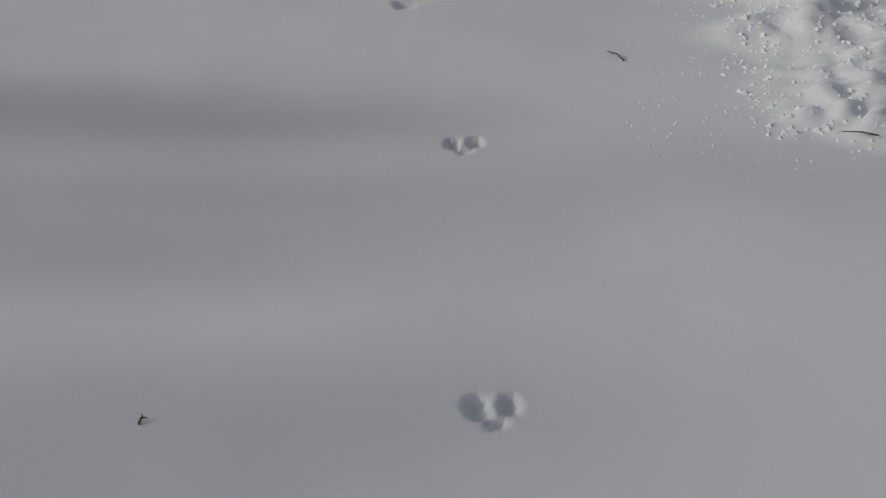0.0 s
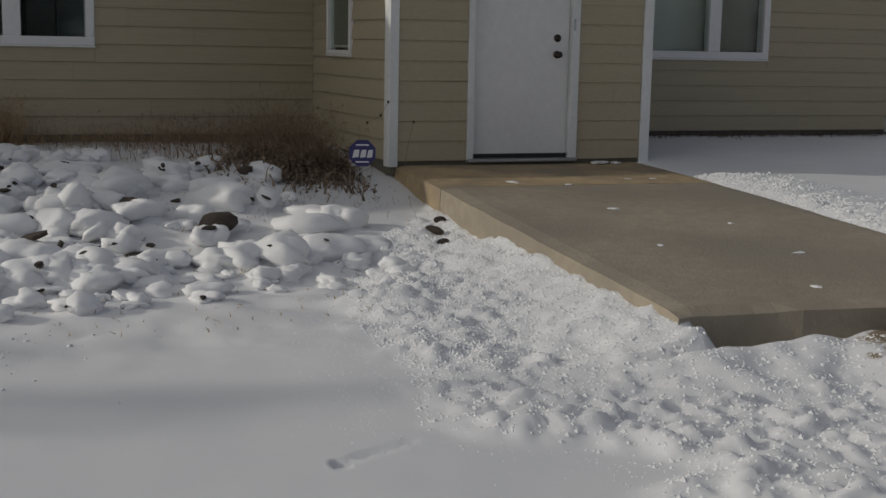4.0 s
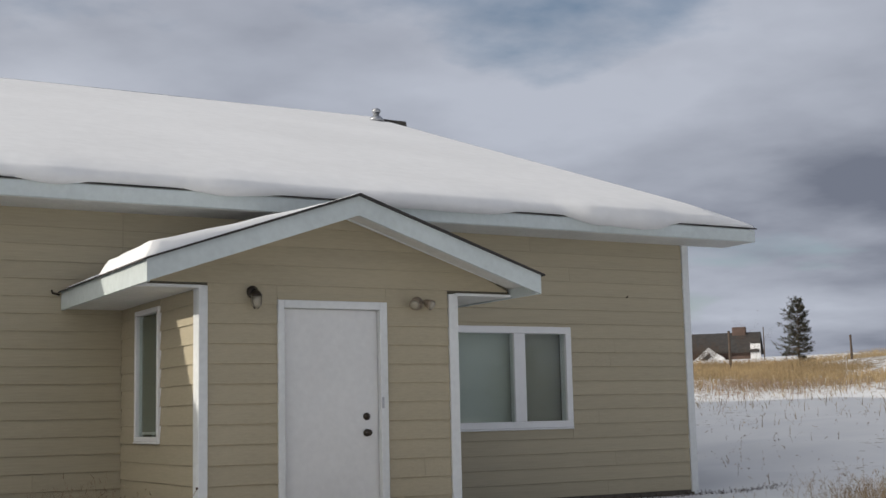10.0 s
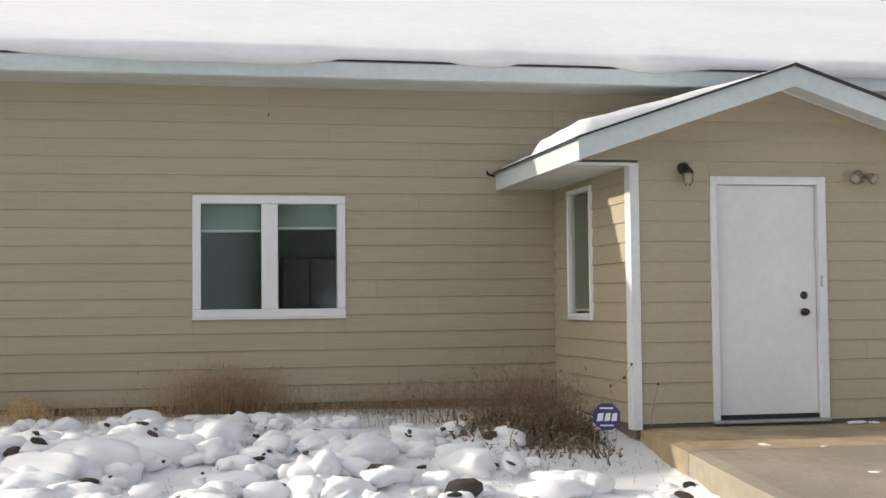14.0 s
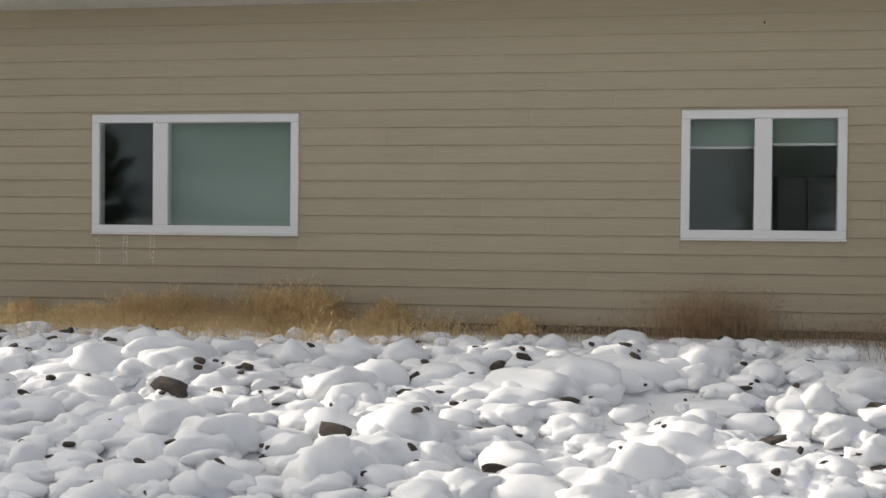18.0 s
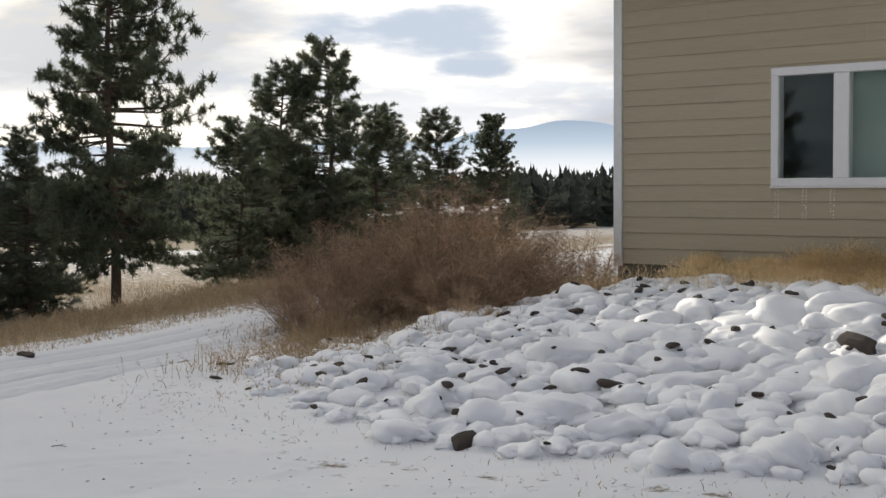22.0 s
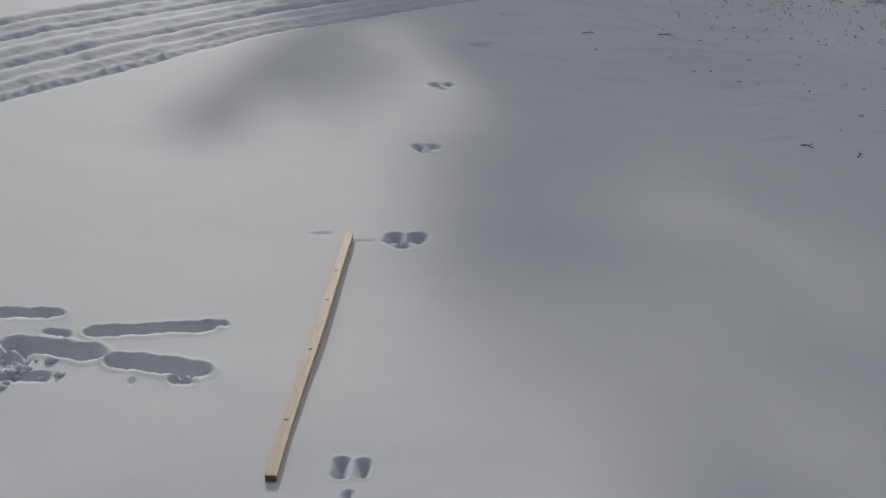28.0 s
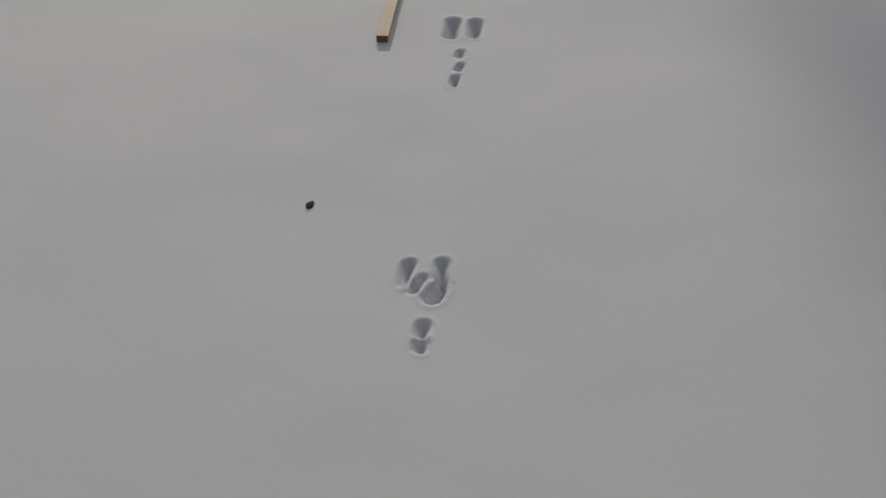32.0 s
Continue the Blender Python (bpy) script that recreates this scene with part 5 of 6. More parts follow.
def bank_top(x, y):
    """Height of the snow with the pillows on it."""
    z = on_ground(x, y)
    for bx, by, r_, h_ in BOULDERS:
        q = ((x - bx) ** 2 + (y - by) ** 2) / (r_ * r_)
        if q < 1:
            z = max(z, on_ground(bx, by) + 0.68 * h_ * (math.sqrt(1 - q) - 0.2))
    return z


def rock(x, y, size, label):
    ob = new("rock", rs.choice(ROCKS))
    z = bank_top(x, y)
    ob.matrix_world = pose(x, y, z + size * 0.06, rs.uniform(-25, 25), rs.uniform(-25, 25), rs.uniform(0, 360)) @ Matrix.Diagonal((size * 1.5, size * rs.uniform(0.7, 1.05), size * rs.uniform(0.6, 0.95), 1))
    return tagged(ob, label, "rock", "rocks of the bank")


for x, y, w in ((-7.14, -3.88, 0.26), (-5.70, -4.91, 0.19), (-5.01, -2.77, 0.16), (-4.42, -3.61, 0.19), (-10.04, -2.92, 0.15), (-6.17, -5.58, 0.13), (-4.65, -5.31, 0.15), (-8.08, -5.46, 0.13), (-1.89, -3.98, 0.26),
                (-2.40, -3.30, 0.28), (-2.52, -4.66, 0.17), (-3.16, -4.67, 0.14), (-1.32, -2.46, 0.14), (-0.42, -4.35, 0.10), (-0.25, -4.05, 0.08), (-0.5, -4.7, 0.07), (-3.33, -3.60, 0.14), (-8.98, -6.55, 0.12), (-8.17, -6.83, 0.14),
                (-7.20, -6.27, 0.12), (-9.87, -4.87, 0.11), (-13.6, -6.0, 0.12), (-8.87, -5.53, 0.1)):
    rock(x, y, w * 1.05, "brown angular fieldstone half buried in snow")
tagged(rock(-5.804, -11.934, 0.016, "tiny dark crumb of soil on the snow"), category="soil crumb")
made = 0
while made < 80:
    x, y = rs.uniform(-11.6, -0.9), rs.uniform(-7.0, -1.0)
    toe = float(np.interp(x, [-12.5, -10.4, -8.6, -6.7, -3.3, -1.9, 0], [-4.5, -6.6, -7.2, -6.8, -6.1, -5.8, -5.5]))
    if y < toe + 0.15 or (x > -1.4 and y > -2.6):
        continue
    rock(x, y, rs.uniform(0.035, 0.075), "small dark stone edge poking through snow")
    made += 1
for _ in range(70):
    x = rs.uniform(-11.9, -8.8)
    y = rs.choice((rs.uniform(-6.3, -1.2), rs.gauss(-1.6, 0.4) if x > -11.0 else rs.gauss(-3.6, 0.5)))
    rock(x, y, rs.uniform(0.05, 0.12), "dark bare stone on the shoulder of the bank")


for bx, by, r, h in rs.sample(BOULDERS, 190):
    rock(bx - rs.uniform(0.1, 0.8) * r, by - r * rs.uniform(0.70, 0.95), min(0.11, r * rs.uniform(0.35, 0.7)), "dark stone edge under a cap of snow")

# snow pillows over the boulders of the bank, with deep creases between them
def snow_pillows(name, spots, label, seed):
    bm = bmesh.new()
    bmesh.ops.create_icosphere(bm, subdivisions=3, radius=1.0)
    unit = np.array([q.co[:] for q in bm.verts])
    tris = np.array([[q.index for q in f.verts] for f in bm.faces])
    bm.free()
    r = np.random.RandomState(seed)
    verts, faces, k = [], [], 0
    for x, y, rad, h in spots:
        turn, el = r.uniform(0, 6.283), r.uniform(1.0, 1.55)
        knob = lambda f, o: value_noise(unit[:, 0] * f + x * 9 + o, unit[:, 1] * f + unit[:, 2] * f * 0.8 + y * 9, 0.9) - 0.5
        lump = 1 + 0.75 * knob(1.4, 0) + 0.34 * knob(3.1, 5) + 0.12 * knob(7.0, 2)
        q = unit * lump[:, None] * (rad * el, rad / el**0.4, h)
        q = np.stack([q[:, 0] * math.cos(turn) - q[:, 1] * math.sin(turn), q[:, 0] * math.sin(turn) + q[:, 1] * math.cos(turn), q[:, 2]], 1)
        verts.append(q + (x, y, on_ground(x, y) - 0.12 * h))
        faces.append(tris + k)
        k += len(unit)
    verts, faces = np.concatenate(verts), np.concatenate(faces)
    me = bpy.data.meshes.new(name)
    me.vertices.add(len(verts))
    me.vertices.foreach_set("co", verts.ravel())
    me.loops.add(faces.size)
    me.loops.foreach_set("vertex_index", faces.ravel().astype(np.int32))
    me.polygons.add(len(faces))
    me.polygons.foreach_set("loop_start", np.arange(0, faces.size, 3, dtype=np.int32))
    me.polygons.foreach_set("use_smooth", np.ones(len(faces), bool))
    me.update()
    me.materials.append(ROOFSNOW)
    return tagged(new(name, me), label, "snow", kind="stuff")


snow_pillows("snow_pillows", [(bx, by, 0.90 * r_, 0.68 * h_) for bx, by, r_, h_ in BOULDERS], "rounded pillows of snow over the boulders of the bank", 17)

# broken snow lumps thrown off the slab
def lump_mesh(seed):
    bm = bmesh.new()
    bmesh.ops.create_icosphere(bm, subdivisions=1, radius=0.5)
    r = random.Random(seed + 50)
    for v in bm.verts:
        v.co *= r.uniform(0.7, 1.1)
    me = bpy.data.meshes.new("snow_lump")
    bm.to_mesh(me)
    bm.free()
    me.materials.append(ROOFSNOW)
    return me


def heap_line(y):
    return float(np.interp(y, HEAP_Y, HEAP_X))


lumps = Shape()
for _ in range(20000):
    y = rs.uniform(-10.3, -4.0)
    a = heap_line(y)
    b = float(np.interp(y, [-9.8, -8.2, -7.8, -2.4], [2.4, 1.2, -0.6, -0.08]))
    far = rs.random() < 0.03
    x = a - abs(rs.gauss(0, 0.2)) if far else rs.uniform(a + 0.05, b + 0.1)
    d = rs.uniform(0.004, 0.008) if far else min(0.018, abs(rs.gauss(0, 0.006)) + 0.004)
    z = on_ground(x, y) - d * 0.12
    c = [Vector((sx * d * rs.uniform(0.6, 1.2), sy * d * rs.uniform(0.6, 1.2), sz * d * rs.uniform(0.5, 0.9))) for sx, sy, sz in ((1, 0, 0), (-1, 0, 0), (0, 1, 0), (0, -1, 0), (0, 0, 1), (0, 0, -1))]
    lumps.add([(x + q.x, y + q.y, z + q.z) for q in c], [(0, 2, 4), (2, 1, 4), (1, 3, 4), (3, 0, 4), (2, 0, 5), (1, 2, 5), (3, 1, 5), (0, 3, 5)])
for _ in range(3200):
    y = rs.uniform(-7.2, -3.3)
    x = 2.42 - 0.098 * (-2.35 - y) + abs(rs.gauss(0.05, 0.32))
    d = rs.uniform(0.005, 0.022)
    z = on_ground(x, y) + d * 0.1
    c = [Vector((sx * d * rs.uniform(0.5, 1.2), sy * d * rs.uniform(0.5, 1.2), sz * d * rs.uniform(0.4, 0.9))) for sx, sy, sz in ((1, 0, 0), (-1, 0, 0), (0, 1, 0), (0, -1, 0), (0, 0, 1), (0, 0, -1))]
    lumps.add([(x + q.x, y + q.y, z + q.z) for q in c], [(0, 2, 4), (2, 1, 4), (1, 3, 4), (3, 0, 4), (2, 0, 5), (1, 2, 5), (3, 1, 5), (0, 3, 5)])
tagged(part("snow_crumbs", lumps, ROOFSNOW), "broken crumbs of shovelled snow beside the slab", "snow", kind="stuff")
for x, y, d in ((0.55, -3.55, 0.10), (1.62, -3.5, 0.05), (1.85, -3.52, 0.06), (0.95, -3.75, 0.06), (0.7, -4.9, 0.07), (1.0, -6.6, 0.08), (1.95, -2.42, 0.16), (2.1, -2.45, 0.12), (0.3, -6.2, 0.05), (1.2, -5.6, 0.05), (0.5, -7.4, 0.06)):
    ob = new("snow_lump", lump_mesh(int(x * 100)))
    zz = (-0.02 - 0.025 * (-2.3 - y)) if y > -3.75 else (-0.056 - 0.036 * (-3.75 - y))
    ob.matrix_world = pose(x, y, zz + d * 0.05, 0, 0, x * 200) @ Matrix.Diagonal((d * 1.6, d, d * 0.22, 1))
    tagged(ob, "thin melting scrap of snow on the slab", "snow", "snow scraps on the slab")


# ---------------- grass, weeds and bush ----------------
def blades(name, spots, count, tall, wide, mat, label, seed, lean=0.5, heads=0):
    """Loose dry blades as one object: spots gives x, y and a height factor; heads adds feathery seed spikes."""
    r = random.Random(seed)
    sh = Shape()
    made_ = 0
    while made_ < count:
        got = spots(r)
        if got is None:
            continue
        made_ += 1
        x, y, k = got
        z = on_ground(x, y) - 0.02
        h = tall * k * r.uniform(0.45, 1.1)
        a, l = r.uniform(0, 6.283), min(1.1, abs(r.gauss(0, lean))) * h
        w, b = wide * r.uniform(0.6, 1.3), r.uniform(0, 6.283)
        dx, dy = w * math.cos(b), w * math.sin(b)
        ca, sa = math.cos(a) * l, math.sin(a) * l
        top = h * (1 - 0.22 * l / h)
        n = len(sh.v)
        sh.v += [(x - dx, y - dy, z), (x + dx, y + dy, z), (x + 0.3 * ca + 0.7 * dx, y + 0.3 * sa + 0.7 * dy, z + 0.62 * top), (x + 0.3 * ca - 0.7 * dx, y + 0.3 * sa - 0.7 * dy, z + 0.62 * top), (x + ca, y + sa, z + top)]
        sh.f += [(n, n + 1, n + 2, n + 3), (n + 3, n + 2, n + 4)]
        for _ in range(heads):
            u = r.uniform(0.35, 1.0)
            p = Vector((x + ca * (0.3 + 0.7 * u), y + sa * (0.3 + 0.7 * u), z + top * (0.62 + 0.38 * u)))
            d = Vector((r.gauss(0, 1), r.gauss(0, 1), r.gauss(0.5, 0.7))).normalized() * r.uniform(0.02, 0.07) * (0.6 + tall)
            q = Vector((r.uniform(-1, 1), r.uniform(-1, 1), r.uniform(-0.5, 0.5))) * wide * 1.5
            n = len(sh.v)
            sh.v += [tuple(p - q), tuple(p + q), tuple(p + d)]
            sh.f.append((n, n + 1, n + 2))
    return tagged(part(name, sh, mat), label, "grass", kind="stuff")


WALL_CLUMPS = ((-8.95, 0.16, 0.62), (-8.55, 0.20, 0.75), (-8.2, 0.13, 0.6), (-7.62, 0.16, 0.85), (-7.3, 0.20, 1.0), (-7.08, 0.12, 0.8), (-6.42, 0.10, 0.62), (-10.15, 0.15, 0.45), (-9.5, 0.2, 0.4), (-5.2, 0.08, 0.4), (-7.9, 1.0, 0.32))


def along_wall(r):
    """Tufts of straw along the wall, each fanning out from its own foot."""
    c, wide, k = r.choice(WALL_CLUMPS)
    x, y = r.gauss(c, wide), -0.16 - abs(r.gauss(0, 0.22))
    if not -11.2 < x < -4.9:
        return None
    return x, y, k * max(0.4, 1 - 0.35 * abs(x - c) / wide)


blades("tall_dry_grass", along_wall, 6200, 0.58, 0.0030, STRAW, "tall pale straw grass against the house wall", 3, 0.6, 8)
blades("thin_dry_grass", lambda r: (r.gauss(-7.9, 1.2), -0.45 - abs(r.gauss(0, 0.55)), r.uniform(0.4, 1.0)), 5600, 0.28, 0.0028, STRAW, "thin straw poking through the snow bank", 4, 0.7, 3)


def bank_end(r):
    """Dry growth round the low end of the bank, thickest at its foot."""
    k = r.random()
    spread = r.gauss(0, 0.38)
    return -13.2 + 3.5 * k + spread * 0.6, -3.1 - 2.9 * k + spread * 0.8, r.uniform(0.35, 1.0) * (1.1 - 0.55 * k)


blades("brown_bank_grass", bank_end, 1700, 0.18, 0.0032, STRAW_DULL, "short brown grass poking through snow at the bank's end", 17, 0.8, 4)
blades("rusty_weed_clump", lambda r: (r.gauss(-3.40, 0.27), -0.30 + r.gauss(0, 0.11), r.uniform(0.5, 1.05)), 800, 0.56, 0.0026, RUST, "rusty dry weed clump against the wall", 5, 0.5, 6)
blades("sparse_wall_weeds", lambda r: (r.uniform(-6.0, -0.6), -0.16 - abs(r.gauss(0, 0.28)), r.uniform(0.4, 1.1)), 2600, 0.24, 0.002, STRAW_DULL, "sparse dull weeds along the foundation", 6, 0.8, 3)
blades("brown_weed_clump", lambda r: (-0.40 - abs(r.gauss(0, 0.30)), r.uniform(-2.2, -0.3), r.choice((0.35, 0.45, 0.6, 1.0)) * r.uniform(0.7, 1.1)) if r.random() < 0.8 else (r.gauss(-1.5, 0.5), r.uniform(-1.5, -0.3), 0.6), 2000, 0.60, 0.0020, WEED_BROWN, "brown tangled dead weeds in the porch corner", 7, 0.75, 6)
blades("dark_weed_litter", lambda r: (-0.35 - abs(r.gauss(0, 0.45)), r.gauss(-1.75, 0.45), r.uniform(0.4, 1.0)), 2600, 0.20, 0.011, LITTER, "brown crumpled leaf litter at the porch corner", 8, 1.0, 2)
blades("porch_corner_stubble", lambda r: (r.gauss(-0.9, 0.5), r.gauss(-3.2, 0.45), r.uniform(0.4, 1.0)), 220, 0.12, 0.002, WEED_BROWN, "few thin weeds poking through snow", 11, 0.7, 2)


def seed_stalk(x, y, points, label):
    """A thin dry stalk with dark seed heads: points are (dx, z) along it, heads at each but the first."""
    t = thing("weed_stalk", (x, y, on_ground(x, y) - 0.03), label, "weed")
    z0 = on_ground(x, y) - 0.03
    part("stem", Shape().tube([(0, 0, 0)] + [(dx, 0.01 * k, z - z0) for k, (dx, z) in enumerate(points)], [0.0022] * (len(points) + 1), 5), WEED_BROWN, t)
    for k, (dx, z) in enumerate(points[1:]):
        part("seed_head", Shape().lathe([(0.003, -0.012), (0.010, -0.004), (0.011, 0.005), (0.003, 0.013)], 8, (dx, 0.01 * (k + 1), z - z0)), WEED_DARK, t, "dark round seed head", smooth=True)
    return t


seed_stalk(-0.30, -2.55, [(0.05, 0.10), (-0.02, 0.36), (0.10, 0.42), (0.17, 0.53)], "tall dry weed stalk with dark seed heads by the porch")
seed_stalk(0.02, -2.50, [(0.03, 0.12), (0.09, 0.36)], "thin dry stalk leaning on the porch corner")


def beyond_drive(r):
    """A fringe beyond the far edge of the drive that thins out downhill."""
    y = r.uniform(-13, 12)
    out = abs(r.gauss(0, 2.6)) if r.random() < 0.5 else r.uniform(0, 22)
    x = float(outer_edge(y)) - 0.12 - out
    thick = float(value_noise(x, y, 2.2))
    if thick < 0.25 + (0.22 if y < -7.5 else 0.0) or math.hypot(x + 4, y + 12.3) < 9:
        return None
    return x, y, (0.45 + 0.75 * thick) * min(1.0, 0.16 + 0.32 * out)


blades("roadside_grass", beyond_drive, 44000, 0.36, 0.0038, GRASS_TAN, "dry tan grass beyond the drive", 9, 1.0, 1)
blades("roadside_weeds", beyond_drive, 15000, 0.40, 0.0042, STRAW_DULL, "dull brown weeds beyond the drive", 10, 0.9, 2)
blades("bank_end_grass", lambda r: (r.gauss(-11.3, 0.35), r.gauss(-4.3, 0.75), r.uniform(0.3, 1.1)), 2600, 0.24, 0.0026, STRAW_DULL, "straw tufts at the end of the bank", 12, 1.0, 3)
blades("house_corner_grass", lambda r: (r.uniform(-13.4, -11.5), r.uniform(-0.4, 5.5), r.uniform(0.5, 1.1)), 4200, 0.34, 0.004, STRAW, "straw grass beside the house corner", 13, 0.6, 2)
blades("bank_toe_weeds", lambda r: (r.uniform(-11.2, -5.5), r.gauss(-6.7, 0.4), r.uniform(0.3, 1.0)), 700, 0.08, 0.0026, STRAW_DULL, "short weed stubble at the foot of the bank", 14, 0.9, 1)
blades("bank_specks", lambda r: (r.uniform(-10.8, -1.2), r.uniform(-6.4, -0.8), r.uniform(0.3, 1.0)), 2800, 0.06, 0.003, STRAW_DULL, "dry grass tips in the snow bank", 19, 1.0, 2)


def clods(name, spots, count, size, mat, label, seed):
    """Small broken lumps lying on the snow, as one object."""
    r = random.Random(seed)
    sh = Shape()
    for _ in range(count):
        x, y = spots(r)
        d = size * r.uniform(0.5, 1.5)
        z = on_ground(x, y) + d * 0.15
        c = [Vector((sx * d * r.uniform(0.6, 1.3), sy * d * r.uniform(0.6, 1.3), sz * d * r.uniform(0.4, 0.8))) for sx, sy, sz in ((1, 0, 0), (-1, 0, 0), (0, 1, 0), (0, -1, 0), (0, 0, 1), (0, 0, -1))]
        sh.add([(x + q.x, y + q.y, z + q.z) for q in c], [(0, 2, 4), (2, 1, 4), (1, 3, 4), (3, 0, 4), (2, 0, 5), (1, 2, 5), (3, 1, 5), (0, 3, 5)])
    return tagged(part(name, sh, mat, smooth=True), label, "clods", kind="stuff")


def before_bank(r):
    x = r.uniform(-11.6, -3.0)
    return x, float(np.interp(x, [-12.5, -10.4, -8.6, -6.7, -3.3], [-5.2, -7.0, -7.6, -7.2, -6.4])) - abs(r.gauss(0, 0.6)) + 0.25


clods("snow_clods", before_bank, 350, 0.010, ROOFSNOW, "small frozen snow clods before the bank", 91)
clods("kicked_snow", lambda r: (r.gauss(-7.06, 0.06), r.gauss(-12.06, 0.05)), 90, 0.012, ROOFSNOW, "kicked-up crumbs of snow beside the scuffs", 93)
clods("soil_clods", before_bank, 40, 0.007, ROCK, "small dark soil crumbs before the bank", 92)


def hill_band(r):
    a = r.uniform(38.0, 56.0)
    right = float(smooth01(45, 51, a))
    d = r.gauss(43, 3.2) if r.random() < 0.75 - 0.35 * right else (52 + r.uniform(-2, 8) if r.random() < 0.85 else 40 - abs(r.gauss(0, 5)))
    x, y = -3.7 + d * math.sin(radians(a)), -12.9 + d * math.cos(radians(a))
    n_ = float(value_noise(x, y, 3.0))
    return (x, y, 0.4 + 0.9 * n_) if n_ > 0.25 + 0.15 * right else None


blades("hill_edge_weeds", lambda r: (lambda a, d: (-3.7 + d * math.sin(radians(a)), -12.9 + d * math.cos(radians(a)), r.uniform(0.3, 1.0)))(r.choice((r.uniform(38, 47), r.gauss(42.5, 1.0), r.uniform(44, 56))), 37.5 - abs(r.gauss(0, 2.2))), 2600, 0.30, 0.006, WEED_BROWN, "brown weeds at the lower edge of the hill grass", 20, 0.6, 3)
blades("hilltop_grass", hill_band, 26000, 0.40, 0.008, HILLGRASS, "golden dry grass along the hilltop", 15, 0.65, 1)
blades("hillside_weeds", lambda r: (r.uniform(8.2, 26), r.uniform(-2, 16), r.uniform(0.3, 1.0)), 900, 0.22, 0.005, WEED_BROWN, "scattered dark weeds on the snowy slope", 16, 0.8, 4)
blades("right_weed_clump", lambda r: (r.gauss(8.0, 0.65), r.gauss(-3.4, 0.6), r.uniform(0.5, 1.0)), 3000, 0.46, 0.0026, STRAW_DULL, "dry brown weeds standing in the snow", 17, 0.6, 5)
blades("foundation_stubble", lambda r: (r.uniform(2.6, 8.6), -0.10 - abs(r.gauss(0, 0.16)), r.uniform(0.3, 1.0)), 1300, 0.09, 0.004, WEED_DARK, "dark stubble along the foundation", 18, 1.0, 1)


def bush(x, y, radius, tall, label, seed, mat=TWIG, shoots=190, lean=0.55):
    """Bare shrub: shoots from the root that fork into fine twigs in all directions."""
    r = random.Random(seed)
    b = thing("bare_bush", (x, y, on_ground(x, y) - 0.05), label, "bush")
    stems, twigs = Shape(), Shape()
    for _ in range(shoots):
        a, out = r.uniform(0, 6.283), radius * math.sqrt(r.random())
        h = tall * r.uniform(0.4, 1.08) * (1 - 0.5 * (out / radius) ** 2)
        p = Vector((math.cos(a) * out * lean, math.sin(a) * out * lean, 0))
        q = Vector((math.cos(a) * out + r.gauss(0, 0.12) * tall, math.sin(a) * out + r.gauss(0, 0.12) * tall, h))
        m = p.lerp(q, 0.5) + Vector((r.gauss(0, 0.05), r.gauss(0, 0.05), 0.08)) * tall
        stems.tube([p, m, q], [0.005, 0.003, 0.001], 4)
        for _ in range(20):
            t = r.uniform(0.15, 1.0)
            s0 = p.lerp(m, t * 2) if t < 0.5 else m.lerp(q, t * 2 - 1)
            d = Vector((r.gauss(0, 1), r.gauss(0, 1), r.gauss(0.35, 0.7))).normalized() * r.uniform(0.08, 0.26) * tall * 0.6
            side = Vector((r.uniform(-1, 1), r.uniform(-1, 1), r.uniform(-1, 1))).normalized() * 0.0019
            for k in range(4):
                e = d if k == 0 else Vector((r.gauss(0, 1), r.gauss(0, 1), r.gauss(0.2, 0.9))) * 0.07 * tall
                o = s0 + d * 0.28 * k
                n = len(twigs.v)
                twigs.v += [tuple(o - side), tuple(o + side), tuple(o + e)]
                twigs.f.append((n, n + 1, n + 2))
    part("stem_framework", stems, mat, b)
    part("twig_canopy", twigs, mat, b)
    return b


bush(-12.2, -1.9, 1.4, 1.5, "broad bare rust-brown bush at the corner of the bank", 21, shoots=620)
bush(-12.9, -2.9, 1.0, 1.15, "bare brown bush beside the drive", 22, shoots=280)
bush(-11.6, -0.6, 0.75, 0.9, "low bare rusty bush near the house corner", 23, RUST, 120)
bush(-11.7, -4.2, 0.45, 0.5, "small dry straw-coloured shrub on the bank", 24, STRAW_DULL, 80)
bush(-11.0, -3.2, 0.4, 0.4, "low rusty shrub on the bank's shoulder", 25, RUST, 60)


